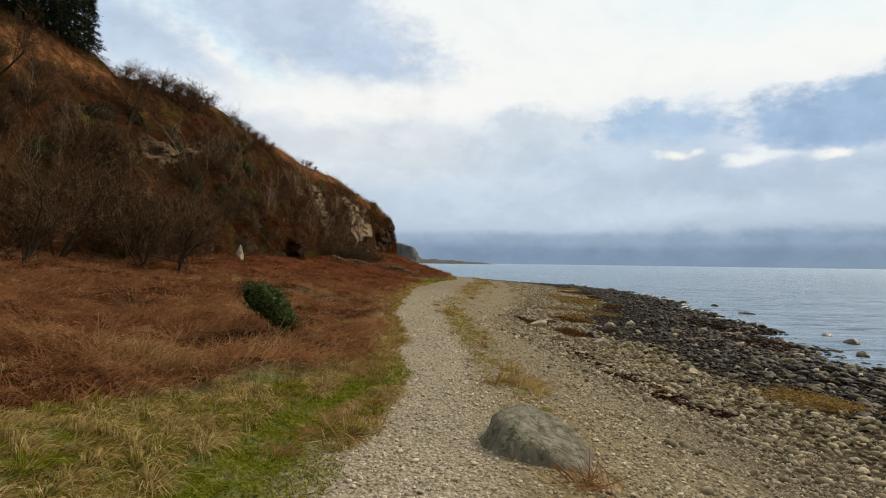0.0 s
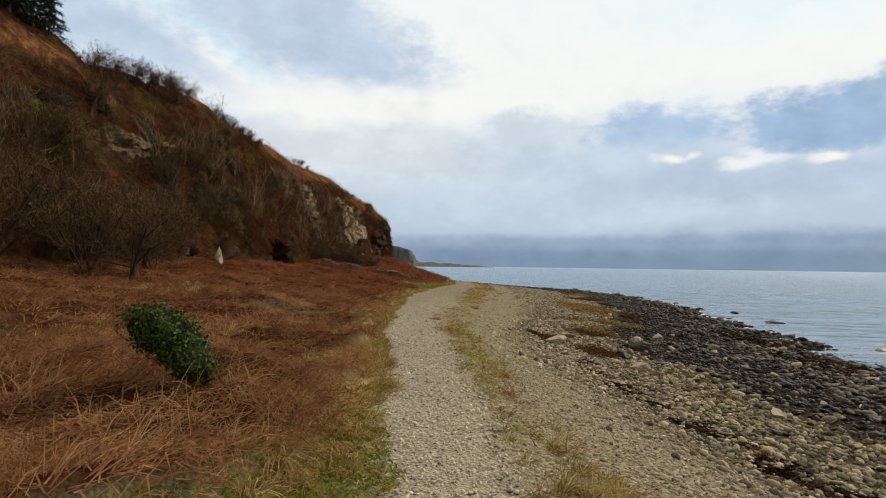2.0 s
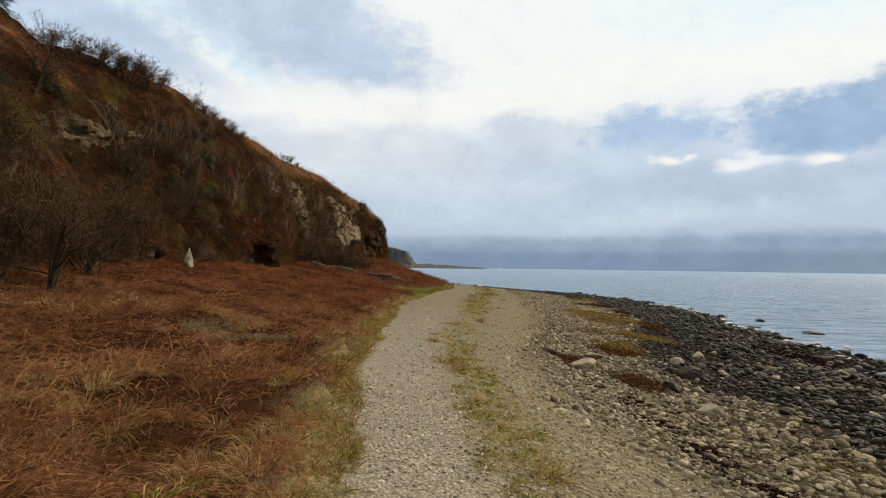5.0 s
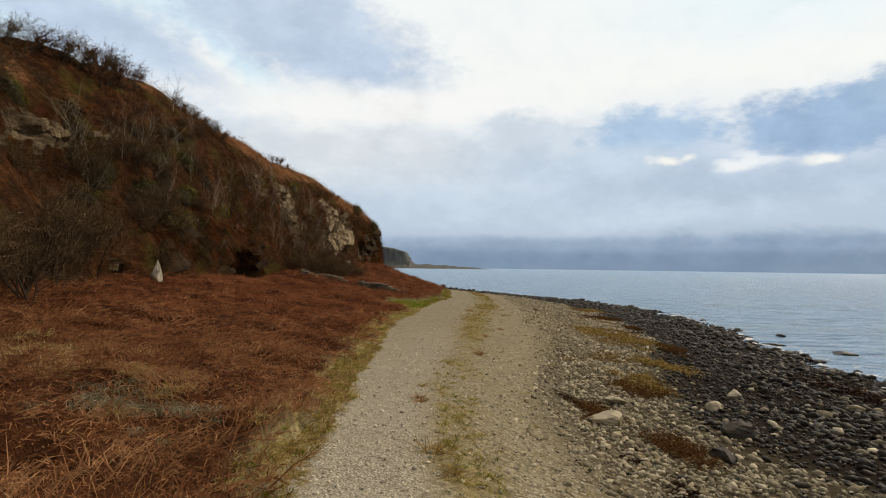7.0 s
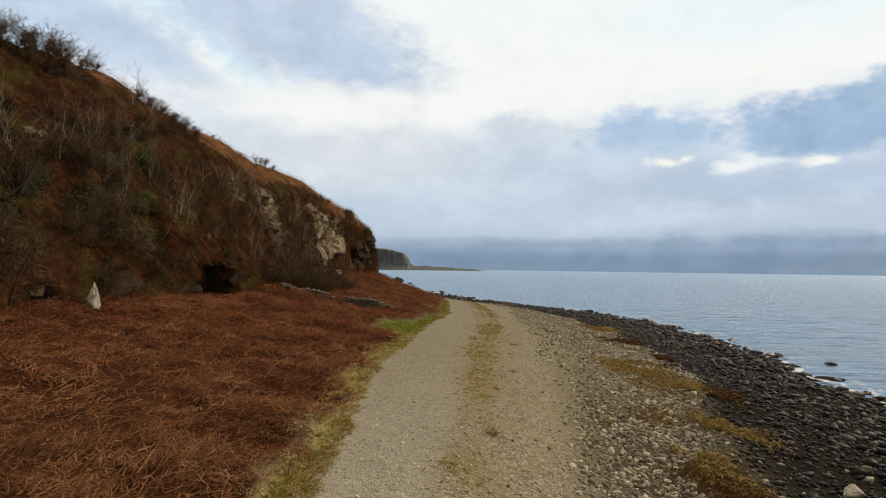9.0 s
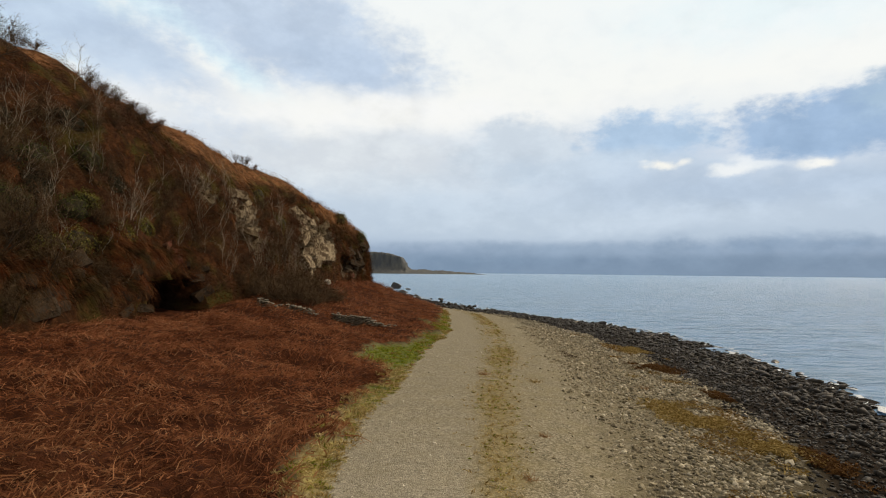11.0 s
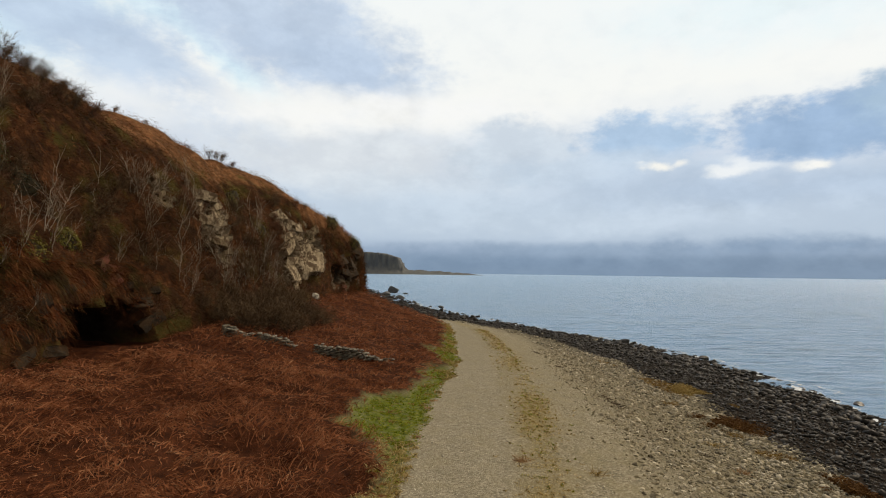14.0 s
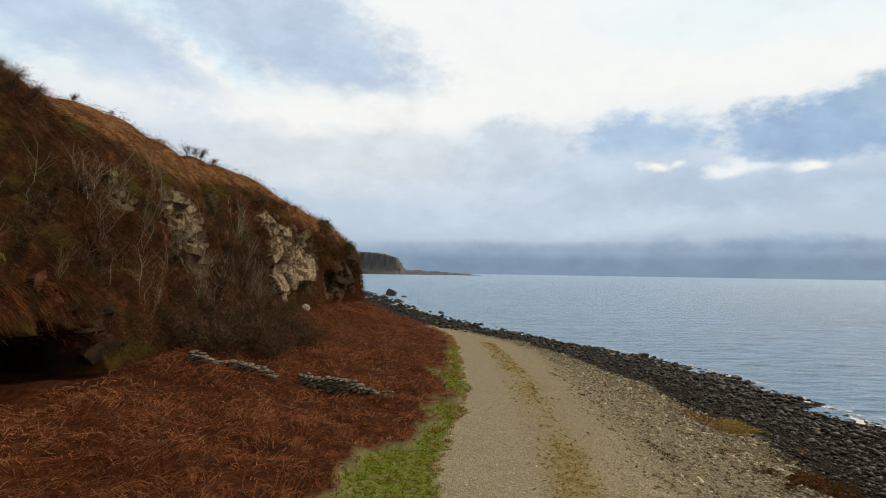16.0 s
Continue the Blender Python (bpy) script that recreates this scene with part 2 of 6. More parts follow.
def hill_material():
    m = Mat("hillside_cover", 0.95, 0.03)
    a = m.noise(0.35, 7, 0.6)
    b = m.noise(2.5, 6, 0.65)
    cover = m.ramp(b, [(0.28, (0.020, 0.009, 0.005)), (0.5, (0.062, 0.026, 0.011)), (0.72, (0.14, 0.060, 0.024))])
    straw = m.ramp(b, [(0.3, (0.08, 0.035, 0.015)), (0.5, (0.21, 0.10, 0.043)), (0.75, (0.42, 0.23, 0.105))])
    col = m.mix(m.attr("straw"), cover, straw)
    # random dark patches painted for the deep shadows on the slope
    col = m.mix(m.span(m.noise(0.8, 5, 0.6), 0.40, 0.60, 0.6, 0.0), col, (0.02, 0.013, 0.008))
    moss = m.span(a, 0.52, 0.66, 0, 0.6)
    col = m.mix(moss, col, (0.075, 0.07, 0.016))
    rock = m.ramp(m.noise(1.6, 8, 0.65, (1, 1, 2.2)), [(0.3, (0.03, 0.022, 0.014)), (0.5, (0.10, 0.075, 0.048)), (0.68, (0.24, 0.19, 0.125))])
    rk = m.span(m.math("ADD", m.attr("rock"), m.math("MULTIPLY", m.math("SUBTRACT", m.noise(0.9, 6, 0.65), 0.5), 2.6)), 0.50, 0.62)
    # bare rock of the cave and hollows, coloured near black to paint their shade
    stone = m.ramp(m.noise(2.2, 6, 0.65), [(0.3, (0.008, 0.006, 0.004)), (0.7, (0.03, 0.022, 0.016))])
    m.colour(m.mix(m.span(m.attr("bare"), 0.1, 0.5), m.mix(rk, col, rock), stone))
    m.bump(m.math("ADD", m.noise(5.0, 8, 0.7), m.math("MULTIPLY", m.noise(22.0, 4, 0.7), 0.4)), 0.9, 0.18)
    return m.mat


def sea_material():
    m = Mat("sea_water", 0.28, 0.65)
    m.bsdf.inputs["IOR"].default_value = 1.33
    # pale blue base paints the reflected sky, dark streaks the wave fronts
    sheen_streak = m.noise(0.8, 6, 0.66, (0.30, 1.0, 1))
    col = m.ramp(sheen_streak, [(0.33, (0.03, 0.10, 0.23)), (0.42, (0.12, 0.26, 0.45)), (0.56, (0.19, 0.36, 0.59)), (0.75, (0.29, 0.46, 0.68))])
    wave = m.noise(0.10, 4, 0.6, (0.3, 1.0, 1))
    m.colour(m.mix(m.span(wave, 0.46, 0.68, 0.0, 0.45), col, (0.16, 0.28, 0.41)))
    h = m.math("ADD", m.noise(0.9, 6, 0.66, (0.25, 1.0, 1)), m.math("MULTIPLY", wave, 1.6))
    m.bump(h, 1.0, 1.3)
    return m.mat


# ---------------------------------------------------------------- land forms
TABLE = np.random.RandomState(5).rand(512, 512)


def lattice(x, y, seed=0):
    """Smooth value noise, 0 to 1."""
    x, y = np.asarray(x, float) + 37.3 * seed, np.asarray(y, float) + 91.7 * seed
    xi, yi = np.floor(x).astype(int), np.floor(y).astype(int)
    fx, fy = x - xi, y - yi
    fx, fy = fx * fx * (3 - 2 * fx), fy * fy * (3 - 2 * fy)
    g = lambda i, j: TABLE[i % 512, j % 512]
    return (g(xi, yi) * (1 - fx) + g(xi + 1, yi) * fx) * (1 - fy) + (g(xi, yi + 1) * (1 - fx) + g(xi + 1, yi + 1) * fx) * fy


def fbm(x, y, scale, seed=0, octaves=4):
    """Layered noise, about -1 to 1; scale is the size of its largest features in metres."""
    out, amp, total = 0, 1.0, 0
    for k in range(octaves):
        out = out + amp * (lattice(np.asarray(x) / scale * 2**k, np.asarray(y) / scale * 2**k, seed + k) * 2 - 1)
        total, amp = total + amp, amp * 0.5
    return out / total * 1.6


def line(*pts):
    ys, xs = zip(*pts)
    return lambda y: np.interp(y, ys, xs)


# lines along the shore: (distance ahead, place across)
FOOT = line((-60, -26), (-30, -20), (10, -18), (35, -17), (45, -15.8), (57, -15.5), (64, -14.2), (75, -12.8), (88, -11.3), (96, -9.9), (100, -10), (106, -13), (118, -25), (130, -45), (400, -160), (5000, -2000))
LEFT = line((-60, -2), (4, -1.5), (7, -1.3), (12, -1.6), (17.5, -2.3), (26, -2.6), (38, -2.9), (42, -2.3), (51, -1.4), (56, -1.0), (65, 0.4), (72, 0.6), (84, 0.8), (96, 0.7), (106, -1.7), (115, -4.6), (130, -10.5), (152, -18.5), (239, -43), (400, -90), (5000, -1200))
RIGHT = line((-60, 0.3), (7.5, -0.05), (14, -0.4), (20, -0.75), (24, -0.8), (30, -0.1), (43, 1.0), (50, 1.6), (62, 2.4), (75, 3.0), (90, 2.9), (106, 0.4), (115, -3.6), (130, -9.9), (152, -18), (239, -42.5), (400, -80), (5000, -1150))
DARK = line((-60, 7), (9, 4.7), (11, 4.1), (14.5, 3.8), (20, 3.2), (26, 3.2), (34, 5.0), (42, 9.0), (50, 10.3), (62, 11.5), (75, 10.7), (90, 8.6), (98, 6.6), (110, 1.4), (120, -4.6), (130, -9.4), (152, -17.5), (239, -42), (400, -70), (5000, -1120))
WATER = line((-60, 16), (20, 14.8), (24, 15.0), (28, 15.9), (34, 17.3), (40, 18.0), (46, 18.7), (55, 21.0), (65, 22.2), (72, 22.3), (80, 21.8), (90, 19.5), (102, 13.2), (120, 6.2), (152, -4.1), (239, -22.2), (400, -60), (5000, -1100))
PATH_Z = line((-60, 1.9), (10, 1.85), (30, 1.8), (50, 1.72), (66, 1.52), (85, 1.3), (105, 0.9), (130, 0.5), (300, 0.4))
FOOT_Z = line((-60, 3.0), (35, 3.3), (57, 3.6), (75, 4.2), (90, 4.8), (98, 5.0), (108, 3.2), (120, 1.5), (300, 1.0))


def ground_z(x, y, relief=True):
    x, y = np.asarray(x, float), np.asarray(y, float)
    f, l, r, d, w = FOOT(y), LEFT(y), RIGHT(y), DARK(y), WATER(y)
    pz, fz = PATH_Z(y), FOOT_Z(y)
    ease = lambda t: t * t * (3 - 2 * t)
    t1 = np.clip((x - f) / np.maximum(l - f, 0.1), 0, 1)
    t2 = np.clip((x - r) / np.maximum(d - r, 0.1), 0, 1)
    t3 = np.clip((x - d) / np.maximum(w - d, 0.1), 0, 1)
    top = np.minimum(0.78, pz * 0.5)
    z = np.where(x < l, fz + (pz - fz) * (1 - (1 - t1) ** 1.25), pz)
    z = np.where(x > r, pz + (top - pz) * (0.6 * t2 + 0.4 * ease(t2)), z)
    z = np.where(x > d, top + (0 - top) * t3, z)
    z = np.where(x > w, -0.07 * np.minimum(x - w, 60), z)
    if relief:
        b = bracken_mask(x, y)
        z = z - 0.45 * np.exp(-(((y - 55.4) / 3.6) ** 4)) * np.clip((-12.8 - x) / 2.6, 0, 1)
        z = z + b * (0.20 + 0.22 * fbm(x, y, 2.2, 3) + 0.13 * fbm(x, y, 0.8, 9, 2))
        z = z + 0.035 * fbm(x, y, 1.7, 6) * (1 - b) + 0.10 * fbm(x, y, 2.4, 8) * np.clip((x - d) / 2, 0, 1)
    return z


def bracken_mask(x, y):
    edge = LEFT(y) - np.interp(y, [7.6, 9.5, 44, 48], [0.55, 0.25, 0.25, 0.45]) + 0.40 * fbm(x, y, 2.3, 21) + 0.25 * fbm(x, y, 0.7, 22, 2)
    # the mown-looking grass beside the path: near the start, and where it bends
    edge = edge + 0.9 * fbm(x, y, 2.6, 23) * np.clip((11 - y) / 3, 0, 1)
    edge = edge - 3.2 * np.clip((7.6 - y) / 2.5, 0, 1) - 9 * np.clip((5.2 - y) / 2, 0, 1)
    edge = edge - 0.9 * np.exp(-((y - 69) / 13) ** 2) - 2.5 * np.exp(-((y - 51.5) / 3.0) ** 2) + 0.55 * fbm(x, y, 1.4, 24, 3) * np.clip((y - 44) / 4, 0, 1)
    return np.clip((edge - x) / 0.35, 0, 1)


def grass_mask(x, y):
    l, r = LEFT(y) + 0.25 * fbm(x, y, 1.1, 31), RIGHT(y)
    left = np.clip((l - x) / 0.25, 0, 1)
    mid = np.exp(-(((x - r - np.interp(y, [44, 56], [0.55, 1.4])) / np.interp(y, [30, 45], [0.5, 0.75])) ** 2)) * np.clip(np.interp(y, [25, 40], [0.55, 0.8]) + 0.9 * fbm(x, y, 3.0, 33), 0, 1)
    return np.clip(np.maximum(left, mid * np.interp(y, [20, 40], [0.55, 0.65])), 0, 1)


def wet_mask(x, y):
    d = DARK(y) + np.interp(y, [30, 46], [2.7, 1.2]) + 0.8 * fbm(x, y, 4.0, 41)
    return np.clip((x - d) / 1.2, 0, 1)


def mesh_from(name, verts, faces, attrs=None, smooth=True):
    """A mesh from arrays: verts (n, 3), faces (m, 3 or 4) or a list of such arrays."""
    faces = faces if isinstance(faces, list) else [faces]
    me = bpy.data.meshes.new(name)
    verts = np.asarray(verts, np.float32)
    me.vertices.add(len(verts))
    me.vertices.foreach_set("co", verts.ravel())
    loops = np.concatenate([f.ravel() for f in faces]).astype(np.int32)
    sizes = np.concatenate([np.full(len(f), f.shape[1]) for f in faces])
    me.loops.add(len(loops))
    me.loops.foreach_set("vertex_index", loops)
    me.polygons.add(len(sizes))
    me.polygons.foreach_set("loop_start", np.r_[0, np.cumsum(sizes)[:-1]].astype(np.int32))
    me.polygons.foreach_set("use_smooth", np.full(len(sizes), smooth))
    for k, v in (attrs or {}).items():
        a = me.attributes.new(k, "FLOAT", "POINT")
        a.data.foreach_set("value", np.asarray(v, np.float32).ravel())
    me.update(calc_edges=True)
    return me


def grid_faces(nu, nv):
    i = np.arange(nu * nv).reshape(nu, nv)
    return np.stack([i[:-1, :-1], i[1:, :-1], i[1:, 1:], i[:-1, 1:]], -1).reshape(-1, 4)


def spaced(*parts):
    out = [np.arange(a, b, s) for a, b, s in parts]
    return np.unique(np.round(np.concatenate(out + [[parts[-1][1]]]), 3))


def structure(name, me, mat, label, category):
    ob = new(name, me)
    me.materials.append(mat)
    return tagged(ob, label, category, kind="structure")


def build_ground():
    xs = spaced((-4800, -400, 900), (-400, -60, 40), (-60, -22, 2.5), (-22, -12, 0.45), (-12, 6, 0.26), (6, 26, 0.5), (26, 60, 4), (60, 400, 60), (400, 4800, 900))
    ys = spaced((-400, -20, 60), (-20, 0, 1.0), (0, 30, 0.26), (30, 70, 0.42), (70, 130, 0.9), (130, 260, 5), (260, 800, 60), (800, 4800, 500))
    gx, gy = np.meshgrid(xs, ys, indexing="ij")
    gz = ground_z(gx, gy)
    br = bracken_mask(gx, gy)
    # wet shore, plus a weaker darkening painted as gap shade under dry cobbles
    wet = np.maximum(wet_mask(gx, gy), 0.30 * np.clip((gx - DARK(gy) - 0.1) / 0.8, 0, 1))
    gr = grass_mask(gx, gy) * (1 - br)
    me = mesh_from("ground", np.stack([gx, gy, gz], -1).reshape(-1, 3), grid_faces(len(xs), len(ys)), {"bracken": br, "wet": wet, "grass": gr, "bank": np.clip((gx - RIGHT(gy) - np.interp(gy, [10, 24, 40, 60], [2.2, 2.0, 3.4, 4.0])) / 1.6, 0, 1) * np.interp(gy, [30, 42], [1, 0.35]), "gold": np.clip((gx - LEFT(gy) - 0.5) / 0.3, 0, 1), "lane": np.clip((RIGHT(gy) + 0.15 - gx) / 0.3, 0, 1) * np.interp(gy, [20, 40], [1.0, 0.25])})
    return structure("ground", me, ground_material(), "gravel shore rising to rough bracken ground", "ground")


ground = build_ground()

# the sea
sx = spaced((-4800, -200, 400), (-200, 5, 20), (5, 40, 0.45), (40, 60, 1.0), (60, 300, 12), (300, 4800, 450))
sy = spaced((-4800, -40, 400), (-40, 14, 6), (14, 100, 0.40), (100, 140, 1.2), (140, 400, 12), (400, 4800, 400))
gx, gy = np.meshgrid(sx, sy, indexing="ij")
near = np.clip((140 - gy) / 60, 0, 1) * np.clip((gx - 5) / 10, 0, 1) * np.clip((gy + 40) / 20, 0, 1) * np.clip((60 - gx) / 20, 0, 1)
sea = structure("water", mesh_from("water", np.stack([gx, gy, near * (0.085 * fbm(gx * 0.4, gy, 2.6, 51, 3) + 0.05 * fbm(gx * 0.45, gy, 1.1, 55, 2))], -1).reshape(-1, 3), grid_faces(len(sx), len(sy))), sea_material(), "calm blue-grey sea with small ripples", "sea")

# the hill: foot and crest lines in plan, joined by a sloping or cliffed profile
HILL_FOOT = [(-26, -60, 3.0), (-20, -30, 3.0), (-18, 10, 3.2), (-17, 35, 3.3), (-15.8, 45, 3.4), (-15.5, 57, 3.6), (-14.2, 64, 3.8), (-12.8, 75, 4.2), (-11.3, 88, 4.7), (-9.9, 95, 4.9), (-9.3, 99, 4.6), (-11, 104, 3.4), (-16, 110, 2.4), (-25, 118, 1.6), (-45, 130, 0.8), (-120, 190, -1)]
HILL_CREST = [(-40, -60, 17.0), (-33, -30, 17.5), (-28, 10, 17.6), (-26, 35, 18.0), (-25.5, 45, 18.1), (-25, 57, 18.5), (-24.3, 64, 18.1), (-22.8, 75, 17.5), (-18.5, 86, 15.8), (-13.2, 94, 12.6), (-12.6, 98, 11.2), (-16, 101, 12.5), (-22, 105, 13.5), (-31, 110, 14), (-50, 118, 14), (-120, 150, 14)]
CLIFF = [0.1, 0.1, 0.1, 0.0, 0.05, 0.7, 0.55, 0.55, 0.75, 1.0, 1.0, 1.0, 0.8, 0.6, 0.4, 0.3]


def hill_point(u, v):
    """u: along the hill, 0 to 15 (the knots above); v: 0 at the foot, 1 at the crest, 2 far behind it."""
    k = np.arange(len(CLIFF))
    foot = np.stack([np.interp(u, k, [p[i] for p in HILL_FOOT]) for i in range(3)], -1)
    crest = np.stack([np.interp(u, k, [p[i] for p in HILL_CREST]) for i in range(3)], -1)
    c = np.interp(u, k, CLIFF)
    vv = np.clip(v, 0, 1)
    across = (1 - c) * vv ** 1.05 + c * (0.30 * vv + 0.70 * vv**3)
    up = (1 - c) * (vv + 0.10 * np.sin(vv * math.pi)) + c * (1 - (1 - vv) ** 1.35)
    p = foot.copy()
    p[..., :2] += (crest - foot)[..., :2] * across[..., None]
    p[..., 2] += (crest - foot)[..., 2] * up
    back = np.clip(v - 1, 0, 1)
    p[..., 0] -= back * 70
    p[..., 1] -= back * 8 * (u > 8)
    p[..., 2] += 3.5 * (1 - (1 - back) ** 2) * np.clip((10 - u) / 3, 0.2, 1)
    low = np.clip(-v, 0, 1)
    p[..., 2] -= low * 3.0
    p[..., 0] -= low * 1.5
    return p


def hill_masks(p, u, v):
    rock = np.zeros(p.shape[:-1])
    for x, y, z, r in ROCKS:
        d = np.sqrt(((p - (x, y, z)) ** 2).sum(-1)) / r
        rock = np.maximum(rock, np.clip(1.5 - d, 0, 1))
    ragged = 0.10 * fbm(p[..., 1], p[..., 2], 6, 61)
    straw = np.clip((v - np.interp(p[..., 1], [40, 45, 50, 62, 68, 90], [0.55, 0.62, 0.84, 0.80, 0.62, 0.55]) + ragged) / 0.10, 0, 1)
    straw = straw * np.clip((np.interp(p[..., 1], [42, 46, 52, 62], [0.86, 0.80, 1.2, 1.4]) + ragged - v) / 0.08, 0, 1)
    return rock, straw


# bare crags: place and reach in metres
ROCKS = [(-20.1, 36.0, 10.5, 1.1), (-20.4, 38.0, 10.9, 1.2), (-20.6, 40.2, 10.9, 0.9), (-20.8, 31.7, 11.9, 1.0), (-16.2, 67.4, 11.3, 1.5), (-15.9, 67.9, 9.6, 1.4), (-15.3, 67.9, 8.0, 1.0),
         (-17.3, 62.7, 11.6, 0.9), (-14.2, 80.5, 11.3, 1.8), (-13.8, 80.0, 8.6, 2.0), (-12.6, 84.6, 8.2, 1.6), (-13.3, 82.7, 9.8, 1.8), (-12.6, 86.8, 10.0, 1.3), (-11.3, 88.6, 6.6, 1.2), (-10.8, 91.4, 6.2, 1.2), (-10.2, 95.0, 7.0, 1.3)]


def hill_surface(u, v):
    """The hill with its humps, ledges and crags."""
    p = hill_point(u, v)
    e = 1e-2
    du, dv = hill_point(u + e, v) - p, hill_point(u, v + e) - p
    n = np.cross(du, dv)
    n /= np.maximum(np.linalg.norm(n, axis=-1, keepdims=True), 1e-9)
    n *= np.sign(n[..., :1] + n[..., 2:3] + 1e-9)
    rock, straw = hill_masks(p, u, v)
    a, b = p[..., 1] + 0.3 * p[..., 0], p[..., 2] * 1.2 + 0.5 * p[..., 0]
    bump = 0.75 * fbm(a, b, 6.0, 71) + 0.30 * fbm(a, b, 1.8, 75)
    step = np.floor(fbm(a, b, 2.4, 81, 3) * 3.2) / 3.2
    crag = 0.75 * step + 0.22 * fbm(a, b, 0.7, 85, 2)
    fade = np.clip(v / 0.12, 0, 1) * np.clip((1.25 - v) / 0.25, 0.12, 1)
    p = p + n * ((bump * (1 - 0.6 * rock) + crag * rock) * fade)[..., None]
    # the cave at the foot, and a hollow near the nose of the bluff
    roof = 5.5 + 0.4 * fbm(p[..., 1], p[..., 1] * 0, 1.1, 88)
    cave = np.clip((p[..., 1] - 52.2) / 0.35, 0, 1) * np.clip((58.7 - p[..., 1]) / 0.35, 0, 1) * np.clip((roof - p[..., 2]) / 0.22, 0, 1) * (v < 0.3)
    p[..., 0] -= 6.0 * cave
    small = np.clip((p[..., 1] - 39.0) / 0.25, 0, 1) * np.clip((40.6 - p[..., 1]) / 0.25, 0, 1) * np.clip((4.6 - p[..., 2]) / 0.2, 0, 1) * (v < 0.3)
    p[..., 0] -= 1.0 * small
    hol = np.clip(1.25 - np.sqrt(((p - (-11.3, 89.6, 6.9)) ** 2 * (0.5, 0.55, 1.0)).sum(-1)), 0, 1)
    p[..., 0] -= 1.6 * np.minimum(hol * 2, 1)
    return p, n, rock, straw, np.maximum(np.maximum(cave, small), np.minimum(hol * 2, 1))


def build_hill():
    us = spaced((0, 2, 0.1), (2, 3, 0.02), (3, 10.5, 0.022), (10.5, 15, 0.06))
    vs = spaced((-0.3, 0, 0.1), (0, 1.05, 0.014), (1.05, 2, 0.12))
    gu, gv = np.meshgrid(us, vs, indexing="ij")
    # dark: mask of the hollows, where the rock's colour is blackened as shade
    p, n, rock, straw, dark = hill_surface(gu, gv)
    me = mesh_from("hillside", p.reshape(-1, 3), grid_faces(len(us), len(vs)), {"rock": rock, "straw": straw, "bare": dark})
    return structure("hillside", me, hill_material(), "steep brown winter hillside ending in a rocky bluff", "hillside")


hill = build_hill()


def build_headland():
    """The far cliffed headland and the low spit beyond its foot."""
    m = Mat("hazed_basalt", 0.95, 0.1)
    # basalt grey lightened and blued to paint the haze of distance
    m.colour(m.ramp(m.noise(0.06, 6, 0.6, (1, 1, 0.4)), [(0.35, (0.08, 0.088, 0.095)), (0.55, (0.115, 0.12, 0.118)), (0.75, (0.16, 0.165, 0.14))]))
    xs = spaced((-420, -100, 2.5), (-100, 175, 2.5))
    prof = np.linspace(0, 1, 14)
    top = np.interp(xs, [-420, -300, -215, -180, -150, -120, -112, -104, -99, -96, -92, -80, -60, -40, -10, 20, 60, 110, 175], [60, 70, 72, 70, 66, 58, 55, 40, 36, 41, 26, 15, 14, 16, 11, 13, 9, 7, 0])
    rel = fbm(xs, xs * 0, 14, 91)
    top = top + rel * np.where(xs < -115, 1.0, 1.6) * np.clip((170 - xs) / 60, 0, 1)
    gx, gv = np.meshgrid(xs, prof, indexing="ij")
    t = top[:, None]
    cliff = np.clip((-92 - gx) / 12, 0, 1)
    flute = 7 * fbm(gx, gx * 0, 12, 95, 2) * cliff
    up = np.interp(gv, [0, 0.25, 0.35, 0.8, 0.9, 1], [0, 0.30, 0.42, 1, 1, 1.02]) * cliff + np.interp(gv, [0, 0.8, 1], [0, 1, 1]) * (1 - cliff)
    back = np.interp(gv, [0, 0.25, 0.8, 0.82, 1], [0, 34, 44, 50, 220]) * cliff + gv * 90 * (1 - cliff)
    gy = 1790 + back + flute * np.clip((gv - 0.2) * 4, 0, 1) * (gv < 0.85)
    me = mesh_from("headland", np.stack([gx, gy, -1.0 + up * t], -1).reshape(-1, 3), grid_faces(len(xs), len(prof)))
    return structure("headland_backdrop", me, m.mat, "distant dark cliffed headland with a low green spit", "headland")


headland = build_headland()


# ---------------------------------------------------------------- loose cover
rng = np.random.RandomState(11)


def plain_material(name, stops, rough=0.9, spec=0.08, by="island", grain=30.0, translucent=0.0):
    """Colour by piece, with a fine grain over it."""
    m = Mat(name, rough, spec)
    col = m.ramp(m.island() if by == "island" else m.each(), stops)
    col = m.mix(m.span(m.noise(grain, 4), 0.35, 0.7, 0, 0.45), col, tuple(c * 0.45 for c in stops[len(stops) // 2][1]))
    m.colour(col)
    if translucent:
        m.lit_through(col, translucent)
    return m


def stone_material(name, stops, by="island", rough=0.75, spec=0.35, lichen=None, scale=18.0, fleck=1.5):
    m = Mat(name, rough, spec)
    col = m.ramp(m.island() if by == "island" else m.each(), stops)
    grain = m.noise(scale, 6, 0.7)
    col = m.mix(m.span(grain, 0.35, 0.75, 0, 0.55), col, tuple(c * fleck for c in stops[-1][1]))
    col = m.mix(m.span(m.noise(scale * 0.25, 5), 0.45, 0.7, 0, 0.5), col, tuple(c * 0.5 for c in stops[0][1]))
    if lichen:
        col = m.mix(m.span(m.noise(scale * 0.35, 6, 0.7), 0.52, 0.66, 0, 0.8), col, lichen)
    m.colour(col)
    m.bump(m.math("ADD", grain, m.noise(scale * 4, 3)), 0.35, 0.02)
    return m.mat


